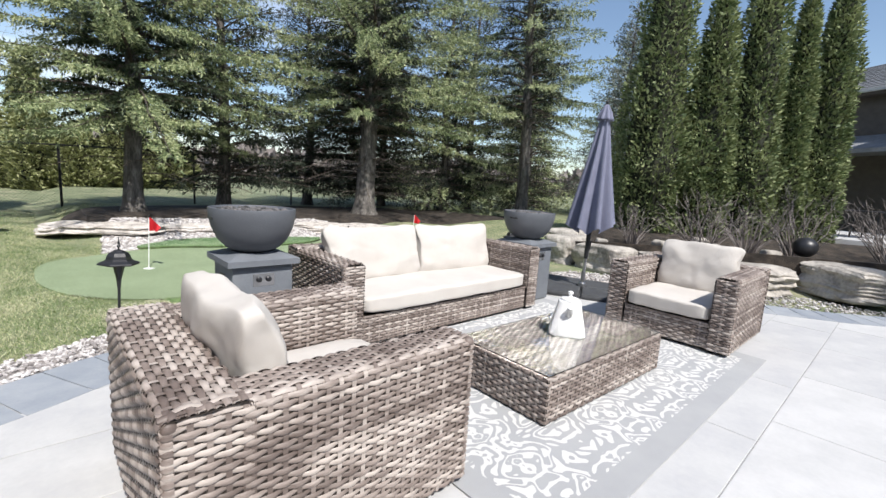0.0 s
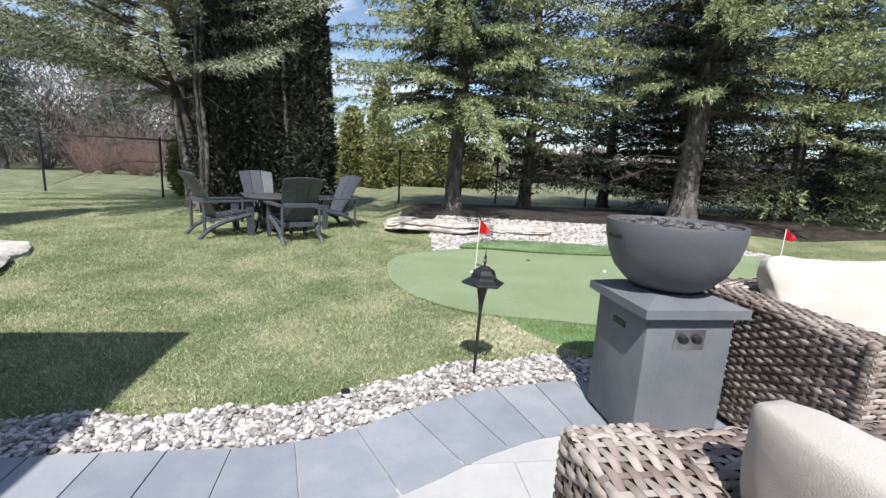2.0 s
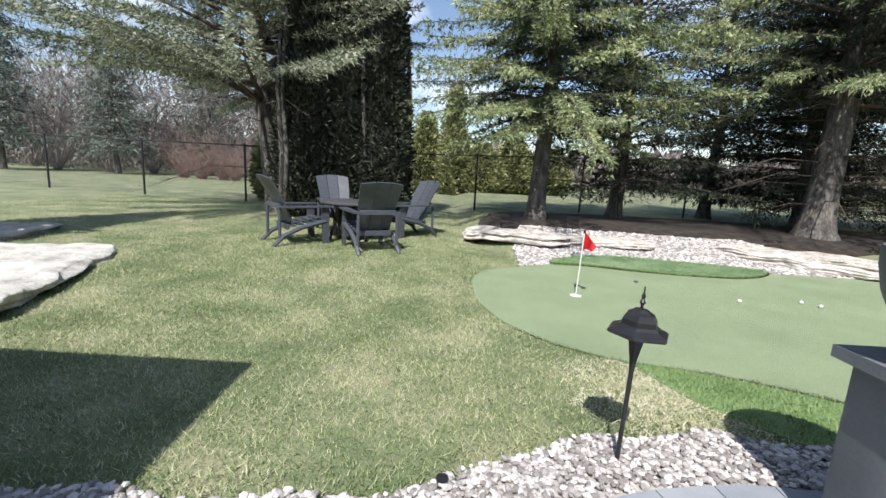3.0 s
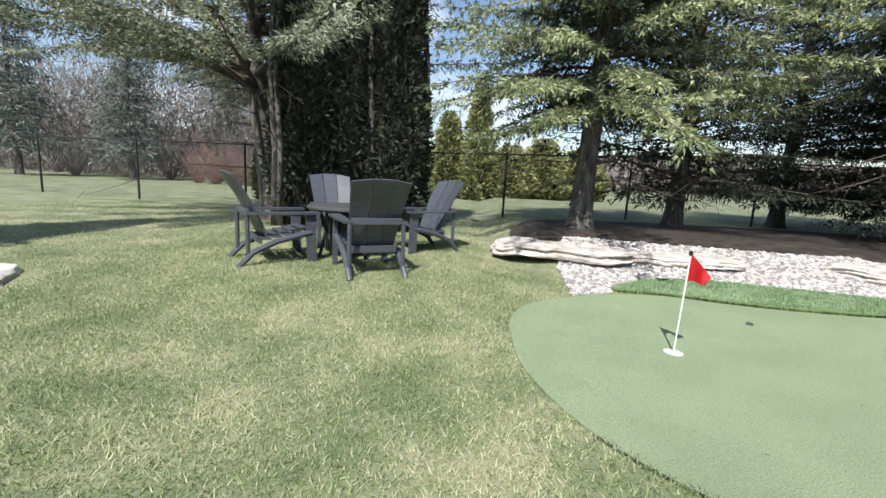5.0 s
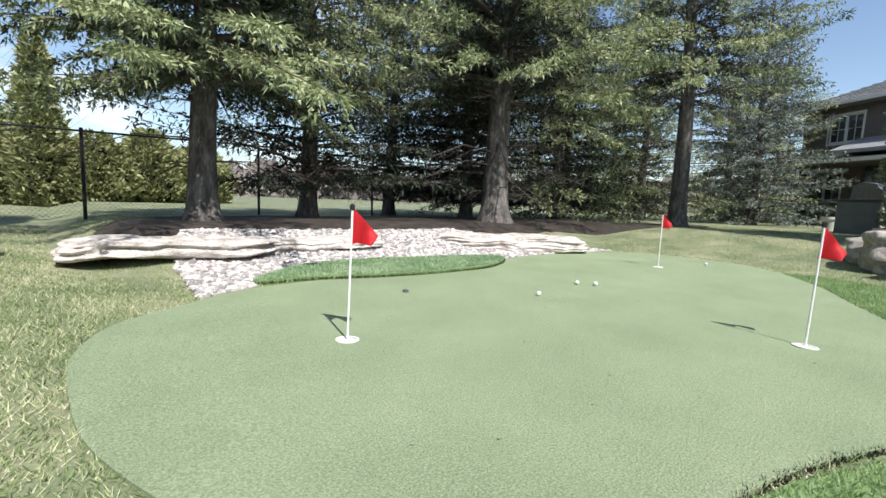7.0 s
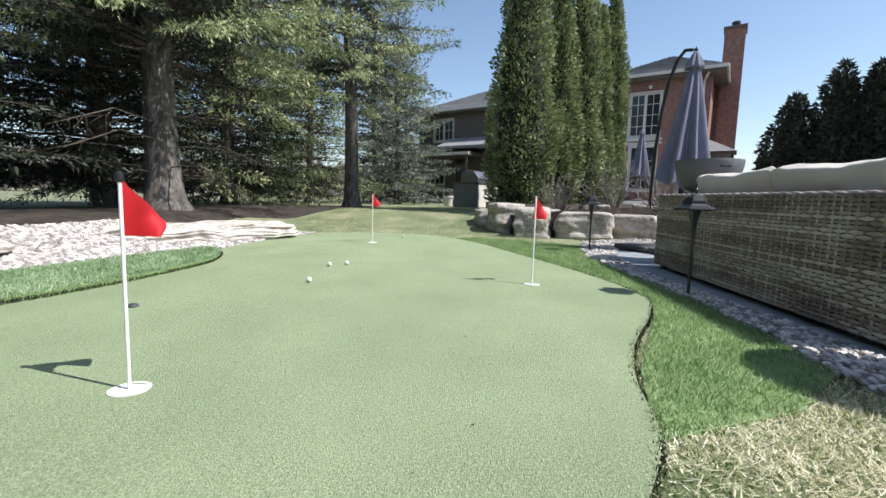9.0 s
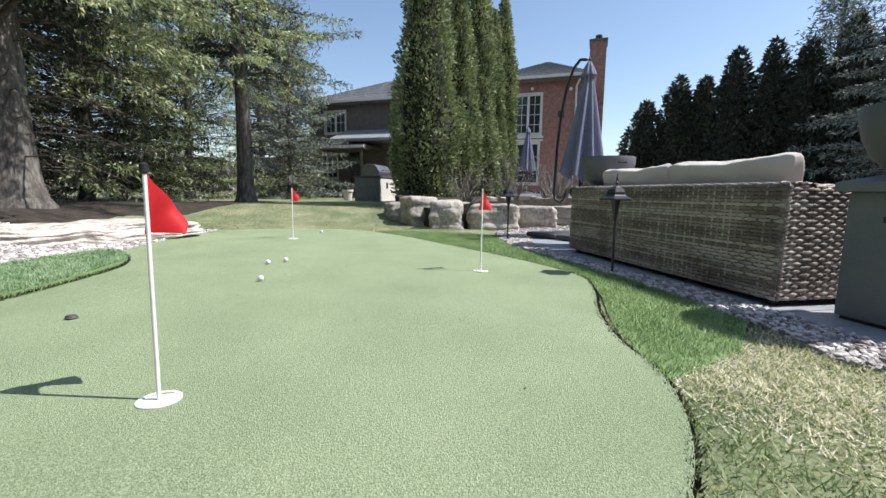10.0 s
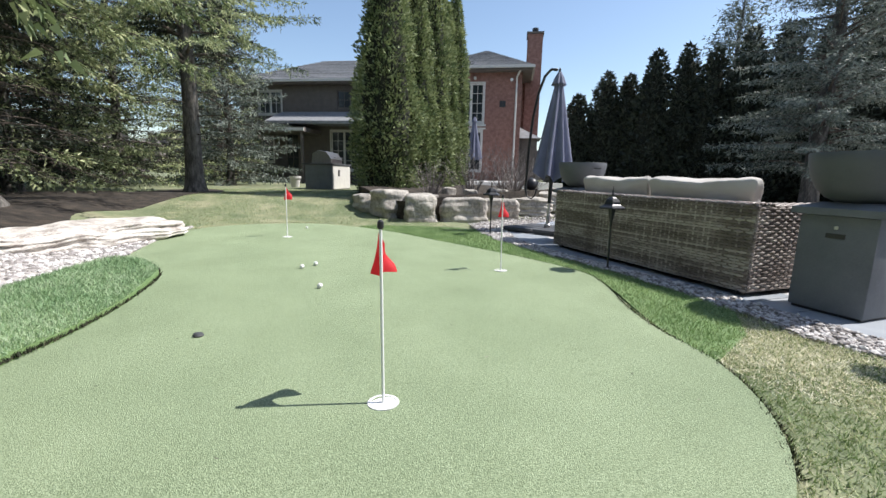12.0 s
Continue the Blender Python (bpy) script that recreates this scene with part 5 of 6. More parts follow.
LP = "black metal path lamp on a slim stake in the pebbles"
path_lamp(pose(0.99, 4.5, 0, -1.5, 2.0, 0), LP)
path_lamp(pose(3.56, 4.62, 0, 0.5, 1.0, 20), LP)
path_lamp(pose(6.3, 4.62, 0, 0, 0.5, 20), LP)


# ---- golf ----
def golf_flag(at, label, turn, seed):
    root = thing("golf_flag", at, label, "golf flag", "golf flags")
    put("rod", Geo().tube([(0, 0, -0.05), (0, 0, 0.74)], 0.0065, 10), M_WHITE, root, "thin white rod", True)
    put("knob", Geo().lathe([(0.008, 0.735), (0.014, 0.742), (0.013, 0.765), (0.005, 0.772)], 12), M_BLACK, root, "black tip", True)
    v, f, nu, nv = [], [], 12, 14
    for i in range(nu + 1):
        u = i / nu
        for j in range(nv + 1):
            w = j / nv
            fall = 0.15 * u ** 1.1
            z = 0.748 - w * 0.205 * (1 - 0.72 * u) - fall
            x = 0.005 + 0.145 * u * (1 - 0.3 * w * u)
            y = 0.05 * math.sin(5.2 * u + 0.3 * math.sin(seed)) * (0.2 + 0.8 * w) + 0.012 * math.sin(9 * u + 4 * w + seed) * u
            v.append((x, y, z))
    f = [(i * (nv + 1) + j, (i + 1) * (nv + 1) + j, (i + 1) * (nv + 1) + j + 1, i * (nv + 1) + j + 1) for i in range(nu) for j in range(nv)]
    put("pennant", Geo().add(v, f).moved(pose(0, 0, 0, 0, 0, turn)), M_RED, root, "drooping red cloth pennant", "all")
    cup = Geo().lathe([(0.067, 0.0), (0.067, 0.004), (0.06, 0.006), (0.054, 0.004), (0.054, -0.02)], 32)
    put("cup", cup, M_WHITE, root, "white plastic cup rim", True)
    put("cup_floor", Geo().lathe([(0.056, -0.006), (0.056, 0.002), (0.01, 0.003)], 24), M_WHITE, root, "white cup floor")
    return root


FL = "red pennant on a white rod in a white cup"
golf_flag(pose(1.65, 7.475, 0.0, -0.4, 1.8, 0), FL, -20, 0.3)
golf_flag(pose(3.83, 5.75, 0.0, 0.8, 3.0, 0), FL, -40, 1.2)
golf_flag(pose(6.715, 7.75, 0.0, 0, 0.6, 0), FL, -30, 2.1)
ball_mesh = None
for x, y in ((3.61, 7.56), (4.42, 7.66), (4.54, 7.52), (7.63, 7.42)):
    if ball_mesh is None:
        bmb = bmesh.new()
        bmesh.ops.create_icosphere(bmb, subdivisions=3, radius=0.0225)
        ball_mesh = bpy.data.meshes.new("golf_ball")
        bmb.to_mesh(ball_mesh)
        bmb.free()
        ball_mesh.polygons.foreach_set("use_smooth", [True] * len(ball_mesh.polygons))
        ball_mesh.materials.append(material("golf_ball", [(0.78, 0.78, 0.77), (0.83, 0.83, 0.82)], 40, 0.35, bump=0.6, bump_scale=320))
    b = new("golf_ball", ball_mesh)
    b.location = (x, y, 0.0225 + 0.001)
    tagged(b, "white golf ball lying on the putting green", "golf ball", "golf balls")
lump = put("cup_plug", Geo().lathe([(0.026, 0), (0.03, 0.008), (0.024, 0.02), (0.008, 0.024)], 12), M_RESIN, smooth=True)
lump.matrix_basis = pose(2.71, 8.32, 0.0, 4, 0, 30)
tagged(lump, "dark green cap lying on the putting turf", "cap")

head = put("sprinkler_head", Geo().lathe([(0.022, -0.03), (0.022, 0.02), (0.028, 0.024), (0.028, 0.034), (0.012, 0.038)], 12), M_BLACK, smooth=True)
head.matrix_basis = pose(0.14, 4.27, 0)
tagged(head, "small black sprinkler head at the lawn edge", "sprinkler")

# ---- garden chairs ----
def adirondack(at, label):
    """A reclined garden chair facing -y with three broad back slats."""
    root = thing("garden_chair", at, label, "garden chair", "garden chairs")
    for k in range(3):
        x0 = -0.29 + k * 0.196
        v, f, n = [], [], 12
        for i in range(n + 1):
            t = i / n
            s = t * 0.84
            for x, sd in ((x0, 0), (x0 + 0.186, 0), (x0 + 0.186, 1), (x0, 1)):
                xx = x * (0.86 + 0.22 * t)
                crown = 0.035 * (1 - (xx / 0.32) ** 2) if i == n else 0
                rec = 0.36 * s + 0.09 * t * t * t
                curve = 0.05 * (xx / 0.3) ** 2
                v.append((xx, 0.16 + rec - curve + sd * 0.022, 0.3 + s * 0.84 + crown - sd * 0.008))
        f = [(i * 4 + a, i * 4 + (a + 1) % 4, i * 4 + 4 + (a + 1) % 4, i * 4 + 4 + a) for i in range(n) for a in range(4)] + [(3, 2, 1, 0), (n * 4, n * 4 + 1, n * 4 + 2, n * 4 + 3)]
        put("back_slat", Geo().add(v, f), M_ADIR, root, smooth=True)
    put("back_rail", Geo().box((-0.27, 0.33, 0.56), (0.27, 0.37, 0.63), 0.008), M_ADIR, root)
    put("lower_rail", Geo().box((-0.26, 0.2, 0.24), (0.26, 0.235, 0.32), 0.008), M_ADIR, root)
    for k in range(5):
        y = -0.36 + k * 0.115
        z = 0.385 - 0.022 * k
        put("seat_slat", Geo().box((-0.27, y, z - 0.012), (0.27, y + 0.1, z + 0.012), 0.006), M_ADIR, root)
    for sx in (-1, 1):
        x = sx * 0.3
        arm = Geo().slab([(x - 0.065, -0.43), (x + 0.065, -0.43), (x + 0.07, -0.1), (x + 0.045, 0.38), (x - 0.03, 0.38), (x - 0.06, -0.1)], 0.575, 0.6)
        put("armrest", arm, M_ADIR, root)
        leg = Geo().add([(x - 0.022, -0.4, 0), (x + 0.022, -0.4, 0), (x + 0.022, -0.3, 0), (x - 0.022, -0.3, 0), (x - 0.022, -0.39, 0.575), (x + 0.022, -0.39, 0.575), (x + 0.022, -0.27, 0.575), (x - 0.022, -0.27, 0.575)],
                        [(3, 2, 1, 0), (4, 5, 6, 7), (0, 1, 5, 4), (1, 2, 6, 5), (2, 3, 7, 6), (3, 0, 4, 7)])
        put("front_leg", leg, M_ADIR, root)
        rail = Geo().tube([(x, -0.34, 0.36), (x, 0.05, 0.27), (x, 0.3, 0.16), (x, 0.46, 0.0)], [0.036, 0.036, 0.034, 0.03], 8)
        put("rear_leg", rail, M_ADIR, root, smooth=True)
        post = Geo().tube([(x * 0.98, 0.36, 0.08), (x * 0.96, 0.36, 0.58)], 0.024, 8)
        put("back_post", post, M_ADIR, root, smooth=True)
    return root


CX, CY = -1.5, 9.9
for k, (bx, by) in enumerate([(-2.64, 8.98), (-0.80, 8.60), (-0.23, 10.99), (-2.18, 11.14)]):
    d = Vector((CX - bx, CY - by)).normalized()
    ox, oy = bx + d.x * 0.52, by + d.y * 0.52
    adirondack(pose(ox, oy, ground_z(ox, oy), 0, 0, math.degrees(math.atan2(d.x, -d.y))), "slate-grey slatted garden chair on the lawn round the fire table")


def fire_table(at):
    root = thing("fire_table", at, "dark round fire table with a lattice base among the garden chairs", "table")
    put("tabletop", Geo().lathe([(0.1, 0.6), (0.52, 0.6), (0.54, 0.615), (0.54, 0.635), (0.52, 0.65), (0.1, 0.65)], 32), M_RESIN, root, "dark round top", True)
    put("drum", Geo().lathe([(0.27, 0.08), (0.28, 0.1), (0.28, 0.58), (0.3, 0.6)], 20), M_BLACK, root, smooth=True)
    for k in range(12):
        a = k * math.pi / 6
        for s in (-1, 1):
            b = a + s * 0.42
            put("lattice_bar", Geo().tube([(0.3 * math.cos(a), 0.3 * math.sin(a), 0.08), (0.31 * math.cos((a + b) / 2), 0.31 * math.sin((a + b) / 2), 0.33), (0.3 * math.cos(b), 0.3 * math.sin(b), 0.59)], 0.01, 5), M_RESIN, root)
    for k in range(4):
        a = math.pi / 4 + k * math.pi / 2
        put("leg", Geo().tube([(0.42 * math.cos(a), 0.42 * math.sin(a), 0), (0.33 * math.cos(a), 0.33 * math.sin(a), 0.35), (0.42 * math.cos(a), 0.42 * math.sin(a), 0.605)], 0.024, 6), M_BLACK, root)
    return root


fire_table(on_ground(CX, CY))


# ---- fence ----
def fence():
    line = [(-16.5, 17.2), (-13, 16.8), (-9.5, 16.3), (-6.05, 15.8), (-2.5, 16.0), (0.96, 16.2), (4.3, 16.4), (7.6, 16.4), (10.9, 16.0), (14.2, 15.5), (17.4, 14.8), (20.6, 13.8), (23.6, 12.6), (26.5, 11.3)]
    root = thing("chain_link_fence", Matrix(), "black chain-link fence with round posts and a top rail", "fence")
    tops = []
    h = 1.68
    for x, y in line:
        z = ground_z(x, y)
        put("post", Geo().tube([(x, y, z - 0.1), (x, y, z + h + 0.06)], 0.032, 8), M_BLACK, root, smooth=True)
        tops.append((x, y, z))
    for a, b in zip(tops, tops[1:]):
        A, B = Vector(a), Vector(b)
        put("top_rail", Geo().tube([A + Vector((0, 0, h)), B + Vector((0, 0, h))], 0.02, 6), M_BLACK, root)
        L = (B - A).length
        d = (B - A) / L
        q, n = [], int((L + h) / 0.085)
        for k in range(n):
            for s in (-1, 1):
                u0 = k * 0.085 - (h if s > 0 else 0)
                u1 = u0 + s * h if s > 0 else u0 - h
                p0, p1, z0, z1 = u0, u1, 0.03, h
                # clip the wire to its bay
                for lim in (0.0, L):
                    lo_out = (p0 < 0 if lim == 0 else p0 > L)
                    hi_out = (p1 < 0 if lim == 0 else p1 > L)
                    if lo_out and hi_out:
                        break
                    if lo_out or hi_out:
                        t = (lim - p0) / (p1 - p0)
                        zz = z0 + (z1 - z0) * t
                        if lo_out:
                            p0, z0 = lim, zz
                        else:
                            p1, z1 = lim, zz
                else:
                    e = Vector((0, 0, 0.0022))
                    a0, a1 = A + d * p0 + Vector((0, 0, z0)), A + d * p1 + Vector((0, 0, z1))
                    q.append([a0 - e, a0 + e, a1 + e, a1 - e])
        put("wire_mesh", Geo().quads([[list(c) for c in w] for w in q]), M_BLACK, root)


fence()

# ---- houses ----
def wall_block(name, lo, hi, mat, parent, holes=(), face_y=None, label=""):
    """A solid block whose front face, at face_y, has real openings 0.12 deep at holes (x0, z0, x1, z1)."""
    g = Geo()
    xs = sorted({lo[0], hi[0], *[h[0] for h in holes], *[h[2] for h in holes]})
    zs = sorted({lo[2], hi[2], *[h[1] for h in holes], *[h[3] for h in holes]})
    front = hi[1]
    for x0, x1 in zip(xs, xs[1:]):
        for z0, z1 in zip(zs, zs[1:]):
            deep = any(h[0] <= x0 and x1 <= h[2] and h[1] <= z0 and z1 <= h[3] for h in holes)
            g.box((x0, front - 0.35, z0), (x1, front - (0.14 if deep else 0.0), z1))
    g.box((lo[0], lo[1], lo[2]), (hi[0], front - 0.35, hi[2]))
    return put(name, g, mat, parent, label)


def casement(parent, x0, z0, x1, z1, y, panes, rows, mat):
    """A framed window or glazed door set into its opening."""
    win = put("window_frame", Geo().box((x0 - 0.07, y - 0.02, z0 - 0.07), (x1 + 0.07, y + 0.03, z0)).box((x0 - 0.07, y - 0.02, z1), (x1 + 0.07, y + 0.03, z1 + 0.07))
              .box((x0 - 0.07, y - 0.02, z0), (x0, y + 0.03, z1)).box((x1, y - 0.02, z0), (x1 + 0.07, y + 0.03, z1)), mat, parent, "pale window surround")
    for k in range(panes):
        a, b = x0 + (x1 - x0) * k / panes, x0 + (x1 - x0) * (k + 1) / panes
        put("sash", Geo().box((a, y - 0.1, z0), (a + 0.06, y - 0.04, z1)).box((b - 0.06, y - 0.1, z0), (b, y - 0.04, z1)).box((a + 0.06, y - 0.1, z0), (b - 0.06, y - 0.04, z0 + 0.09)).box((a + 0.06, y - 0.1, z1 - 0.07), (b - 0.06, y - 0.04, z1)), mat, win)
        put("pane", Geo().box((a + 0.06, y - 0.09, z0 + 0.09), (b - 0.06, y - 0.08, z1 - 0.07)), M_PANE, win, "dark reflecting pane")
        for j in range(1, rows):
            zz = z0 + (z1 - z0) * j / rows
            put("glazing_bar", Geo().box((a + 0.06, y - 0.078, zz - 0.012), (b - 0.06, y - 0.06, zz + 0.012)), mat, win)
        put("glazing_bar", Geo().box(((a + b) / 2 - 0.012, y - 0.078, z0 + 0.09), ((a + b) / 2 + 0.012, y - 0.06, z1 - 0.07)), mat, win)
    return win


def hip_roof(parent, x0, y0, x1, y1, eave, ridge, over=0.5, label="grey shingled hip roof"):
    """A hipped roof with a thick fascia and courses of shingles."""
    a, b, c, d = x0 - over, y0 - over, x1 + over, y1 + over
    run = (d - b) / 2
    ry = (b + d) / 2
    rx0, rx1 = (a + run, c - run) if c - a > 2 * run else ((a + c) / 2 - 0.01, (a + c) / 2 + 0.01)
    g = Geo()
    g.add([(a, b, eave), (c, b, eave), (c, d, eave), (a, d, eave), (rx0, ry, ridge), (rx1, ry, ridge)], [(0, 1, 5, 4), (1, 2, 5), (2, 3, 4, 5), (3, 0, 4)])
    roof = put("roof", g, M_SHINGLE, parent, label)
    rows = 16
    cg = Geo()
    for k in range(rows):
        t0, t1 = k / rows, (k + 1) / rows
        P = [Vector(p) for p in ((a, d, eave), (c, d, eave), (rx1, ry, ridge), (rx0, ry, ridge))]
        up = Vector((0, 0.02, 0.03))
        L0, R0, L1, R1 = P[0].lerp(P[3], t0), P[1].lerp(P[2], t0), P[0].lerp(P[3], t1), P[1].lerp(P[2], t1)
        cg.add([L0 + up * 1.6, R0 + up * 1.6, R1 + up * 0.5, L1 + up * 0.5, L0, R0], [(1, 0, 3, 2), (0, 1, 5, 4)])
        P = [Vector(p) for p in ((a, b, eave), (a, d, eave), (rx0, ry, ridge))]
        up = Vector((-0.02, 0, 0.03))
        L0, R0, L1, R1 = P[0].lerp(P[2], t0), P[1].lerp(P[2], t0), P[0].lerp(P[2], t1), P[1].lerp(P[2], t1)
        cg.add([L0 + up * 1.6, R0 + up * 1.6, R1 + up * 0.5, L1 + up * 0.5, L0, R0], [(0, 1, 2, 3), (1, 0, 4, 5)])
    put("shingle_course", cg, M_SHINGLE, roof)
    put("soffit", Geo().box((a + 0.02, b + 0.02, eave - 0.2), (c - 0.02, d - 0.02, eave - 0.005)), M_STUCCO, roof, "dark soffit")
    put("gutter", Geo().box((a - 0.06, d, eave - 0.1), (c, d + 0.09, eave + 0.02)).box((a - 0.09, b, eave - 0.1), (a, d, eave + 0.02)), M_TRIM, roof, "pale gutter")
    return roof


def neighbour_house():
    m = pose(19.5, -3.55, 0.3, 0, 0, 60)
    root = thing("house", m, "red brick two-storey house with grey hip roof and chimney", "house")
    main = wall_block("wall", (0, -9, 0), (4.2, 0, 5.9), M_BRICK, root, [(1.85, 3.3, 3.1, 5.2), (1.9, 0.9, 3.0, 2.9)], label="weathered red brick wall")
    casement(main, 1.85, 3.3, 3.1, 5.2, 0, 2, 4, M_TRIM)
    casement(main, 1.9, 0.9, 3.0, 2.9, 0, 1, 3, M_TRIM)
    put("window_sill", Geo().box((1.7, -0.02, 3.12), (3.25, 0.09, 3.22)), M_TRIM, main, "pale stone sill")
    put("window_head", Geo().box((1.7, -0.02, 2.98), (3.2, 0.05, 3.06)), M_TRIM, main)
    # proud brick courses near the corner catch the light
    for k in range(26):
        put("quoin", Geo().box((-0.012, -0.25 - 0.22 * (k % 2), 0.2 + k * 0.215), (0.24 + 0.2 * (k % 2), 0.012, 0.4 + k * 0.215)), M_BRICK, main)
    put("downpipe", Geo().tube([(0.25, 0.08, 0), (0.25, 0.08, 5.2), (0.25, 0.1, 5.45), (0.1, 0.4, 5.7)], 0.045, 8), M_TRIM, main, "pale metal downpipe")
    put("vent", Geo().box((0.75, 0, 4.05), (1.05, 0.03, 4.35)), M_BLACK, main, "dark wall vent")
    for x, z in ((0.5, 5.3), (2.3, 5.4)):
        put("floodlight", Geo().lathe([(0.03, 0), (0.07, 0.05), (0.075, 0.12), (0.02, 0.13)], 10).moved(Matrix.Translation((x, 0.02, z)) @ pose(0, 0, 0, -70)), M_WHITE, main, "small white floodlight")
    hip_roof(root, 0, -9, 4.2, 0, 5.9, 7.9)
    ch = put("chimney", Geo().box((-1.0, -3.6, 0), (-0.2, -2.5, 8.2)).box((-0.2, -3.4, 0), (0.0, -2.7, 5.7)), M_BRICK, root, "tall red brick chimney")
    put("chimney_cap", Geo().box((-1.05, -3.65, 8.2), (-0.15, -2.45, 8.3)), M_STUCCO, ch)
    put("flue", Geo().lathe([(0.13, 8.3), (0.13, 8.5), (0.17, 8.52), (0.17, 8.62), (0.05, 8.66)], 12, (-0.6, -3.05)), M_BLACK, ch, "dark flue pot")
    bay = put("bay", Geo().box((-0.9, -2.3, 0), (0.0, -0.6, 2.6)), M_STUCCO, root, "dark side bay")
    put("bay_roof", Geo().add([(-1.1, -2.5, 2.6), (0, -2.5, 2.6), (0, -0.4, 2.6), (-1.1, -0.4, 2.6), (0, -1.8, 3.2), (0, -1.1, 3.2)], [(3, 2, 1, 0), (0, 1, 4), (1, 2, 5, 4), (2, 3, 5), (3, 0, 4, 5)]), M_SHINGLE, bay, "small grey bay roof")
    wing = wall_block("wall", (4.2, -9, 0), (16.2, -1.5, 5.7), M_STUCCO, root, [(8.3, 0.8, 10.6, 3.0), (12.6, 0.8, 13.4, 2.9), (14.2, 1.2, 15.7, 2.6), (8.6, 4.2, 10.2, 5.2), (13.6, 3.9, 15.0, 5.2)], label="dark brown wall of the rear wing")
    casement(wing, 8.3, 0.8, 10.6, 3.0, -1.5, 3, 4, M_TRIM)
    casement(wing, 12.6, 0.8, 13.4, 2.9, -1.5, 1, 3, M_STUCCO)
    casement(wing, 14.2, 1.2, 15.7, 2.6, -1.5, 2, 2, M_TRIM)
    casement(wing, 8.6, 4.2, 10.2, 5.2, -1.5, 2, 2, M_STUCCO)
    casement(wing, 13.6, 3.9, 15.0, 5.2, -1.5, 2, 2, M_TRIM)
    hip_roof(root, 4.2, -9, 16.2, -1.5, 5.7, 7.7)
    lean = put("porch_roof", Geo().add([(4.2, -1.5, 4.05), (13.6, -1.5, 4.05), (13.6, 0.3, 3.35), (4.2, 0.3, 3.35), (4.2, -1.5, 3.25), (13.6, -1.5, 3.25), (13.6, 0.3, 3.2), (4.2, 0.3, 3.2)],
                                   [(0, 3, 2, 1), (4, 5, 6, 7), (3, 7, 6, 2), (0, 4, 7, 3), (1, 2, 6, 5), (0, 1, 5, 4)]), M_SHINGLE, root, "grey shingled lean-to roof")
    low = put("flat_roof", Geo().box((11.2, -1.5, 2.75), (16.6, 0.6, 2.98)), M_STUCCO, root, "dark flat canopy")
    put("canopy_edge", Geo().box((11.2, 0.6, 2.8), (16.6, 0.66, 2.95)), M_TRIM, low, "pale canopy edge")
    for x in (11.4, 16.3):
        put("canopy_post", Geo().box((x - 0.06, 0.4, 0), (x + 0.06, 0.52, 2.75)), M_STUCCO, low)


neighbour_house()
pv = thing("house", Matrix(), "plain house corner shading the lawn beside the patio", "house")
put("wall", Geo().box((-10, -9, -0.1), (-1.68, 3.15, 2.75)), M_BRICK, pv)
put("roof", Geo().box((-10.05, -9.05, 2.75), (-1.63, 3.2, 2.9)), M_SHINGLE, pv)
# unseen upper block, added only to keep skylight off the shaded lawn
put("upper_wall", Geo().box((-10, -9, 2.9), (-2.6, -0.6, 6.2)), M_BRICK, pv)

# ---- terrace ----
tr = Geo().slab([(15.6, -3.5), (19.3, -3.4), (21.4, 0.2), (20.2, 3.6), (16.6, 3.4), (15.2, 1.4)], 0.2, 0.72)
tagged(put("terrace", tr, M_SLAB), "raised pale stone terrace beside the brick house", "terrace", kind="structure")
parasol(pose(17.5, -0.15, 0.72, 0, 0, 20), "furled grey umbrella on the far terrace", 1.0, False)


def terrace_table(at):
    root = thing("terrace_table", at, "dark round table on the far terrace", "table")
    put("tabletop", Geo().lathe([(0.55, 0.7), (0.57, 0.715), (0.57, 0.73), (0.55, 0.74)], 24), M_BLACK, root)
    for k in range(4):
        a = k * math.pi / 2 + 0.4
        put("leg", Geo().tube([(0.4 * math.cos(a), 0.4 * math.sin(a), 0), (0.35 * math.cos(a), 0.35 * math.sin(a), 0.7)], 0.022, 6), M_BLACK, root)


terrace_table(pose(16.9, 0.9, 0.72))


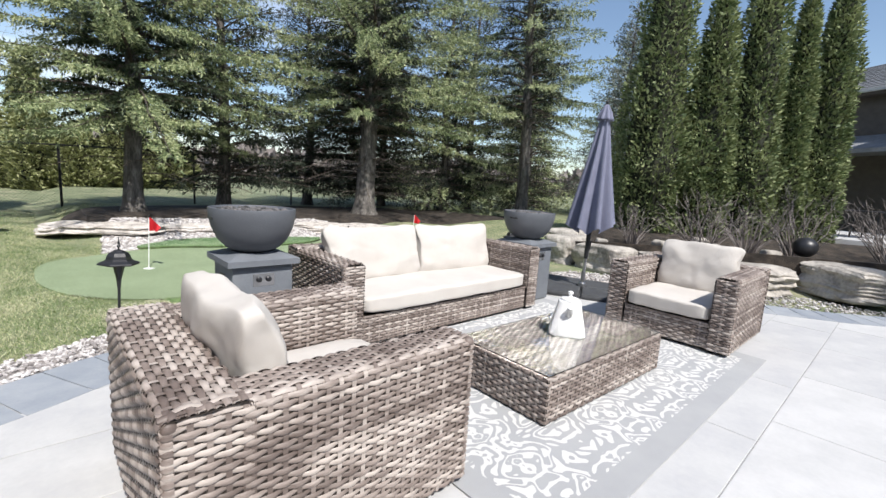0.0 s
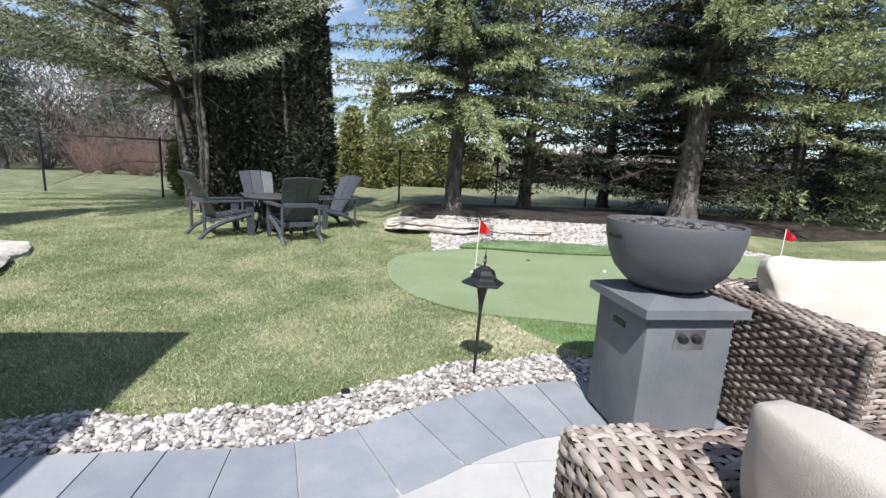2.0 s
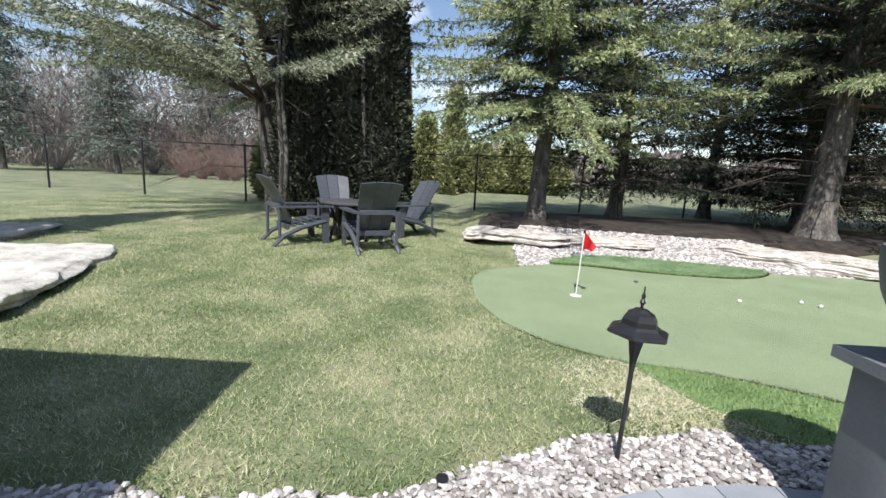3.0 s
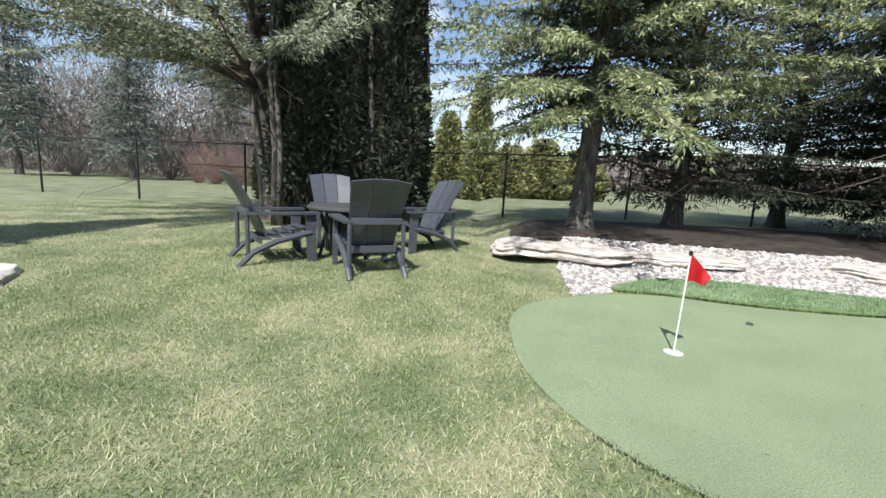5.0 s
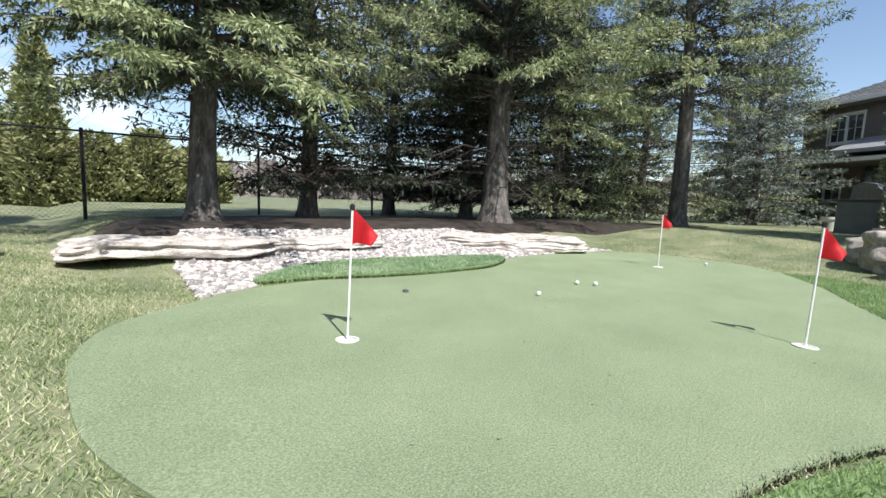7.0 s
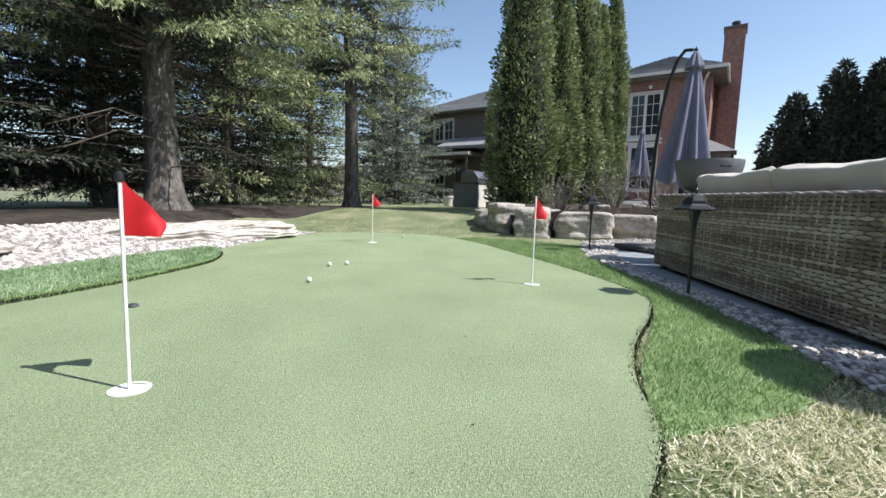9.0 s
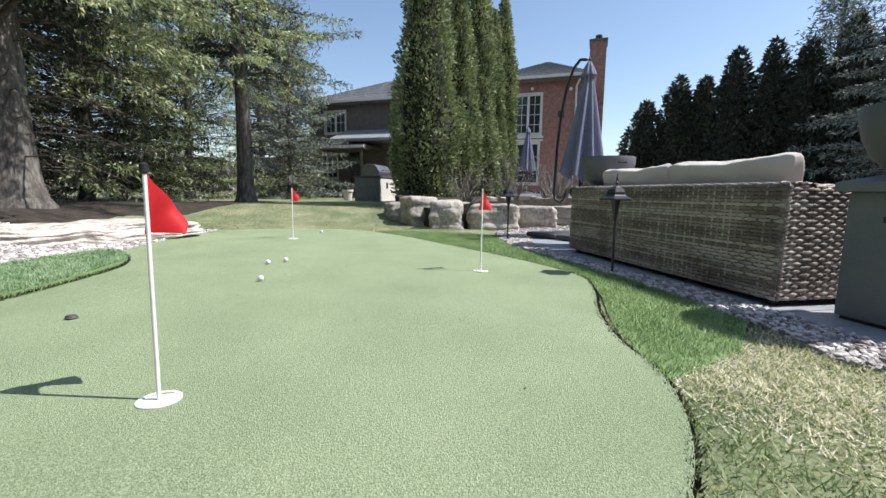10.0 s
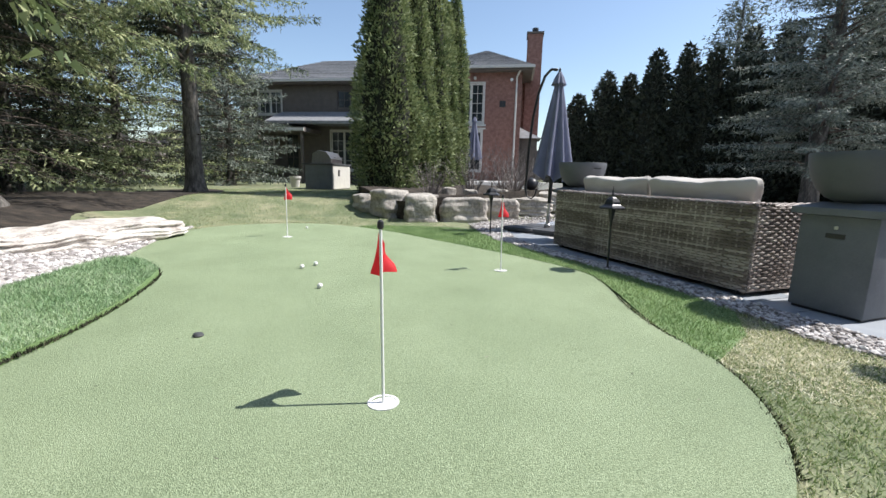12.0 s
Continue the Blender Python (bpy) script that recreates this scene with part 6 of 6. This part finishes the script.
def barbecue(at):
    root = thing("barbecue_island", at, "dark stone barbecue island with a stainless steel grill", "barbecue")
    put("counter", Geo().box((0, -1.7, 0), (1.0, 0, 0.88), 0.01), M_CONCRETE, root, "dark stone base")
    put("side_panel", Geo().box((-0.03, -1.66, 0.04), (0.0, -0.04, 0.86), 0.005), M_TRIM, root, "pale end panel")
    put("hook", Geo().box((-0.05, -0.62, 0.5), (-0.03, -0.5, 0.72), 0.01), M_BLACK, root)
    put("worktop", Geo().box((-0.06, -1.78, 0.88), (1.08, 0.07, 0.94), 0.01), M_RESIN, root, "dark worktop")
    hood = Geo()
    prof = [(0.12, 0.94), (0.12, 1.1), (0.3, 1.34), (0.62, 1.4), (0.82, 1.3), (0.88, 0.94)]
    n = len(prof)
    hood.add([(x, -1.25, z) for x, z in prof] + [(x, -0.25, z) for x, z in prof], [tuple(range(n)), tuple(range(2 * n - 1, n - 1, -1))] + [(k, n + k, n + (k + 1) % n, (k + 1) % n) for k in range(n)])
    hd = put("grill_hood", hood, M_STEEL, root, "stainless steel grill hood")
    put("handle", Geo().tube([(0.1, -1.1, 1.14), (0.04, -1.08, 1.16), (0.04, -0.42, 1.16), (0.1, -0.4, 1.14)], 0.016, 8), M_STEEL, hd, "steel handle")


barbecue(pose(15.9, 6.05, 0.33, 0, 0, 60))
pot = put("planter_pot", Geo().lathe([(0.15, 0), (0.2, 0.36), (0.23, 0.37), (0.23, 0.45), (0.2, 0.45), (0.19, 0.4), (0.02, 0.4)], 20), M_TRIM, smooth=True)
pot.matrix_basis = pose(18.2, 7.2, 0.33)
tagged(pot, "pale tapered plant pot standing on the lawn", "pot")
for k, (x, y, hh) in enumerate([(10.6, 3.0, 1.0), (11.4, 1.6, 1.15), (10.2, 4.3, 0.7), (12.0, 0.3, 1.0), (9.9, 2.1, 0.7), (13.4, 0.2, 1.2)]):
    bare_bush("shrub", pose(x, y, bed_z(x, y), 0, 0, 50 * k), "leafless twiggy shrub in the mulch bed", 110 + k, hh, 36, M_BARE, "bed shrubs")
for k, (x, y, s) in enumerate([(9.6, 3.5, 0.3), (10.0, 2.6, 0.26), (10.9, 1.9, 0.32), (9.4, 4.6, 0.28), (11.5, 3.3, 0.35)]):
    rock("bed_stone", pose(x, y, bed_z(x, y) - 0.05, 0, 0, 70 * k), (s, s * 0.8, s * 0.6), "small pale stone lying in the mulch bed", 40 + k, 0, group="bed stones", mat=M_BOULDER, rough=0.06, cuts=5)
globe = Geo().lathe([(0.04, 0), (0.1, 0.02), (0.17, 0.09), (0.19, 0.17), (0.17, 0.25), (0.1, 0.32), (0.02, 0.34)], 24)
gl = put("garden_globe", globe, M_BLACK, smooth="all")
gl.matrix_basis = pose(10.35, 1.35, bed_z(10.35, 1.35))
tagged(gl, "glossy black globe ornament in the mulch bed", "ornament")
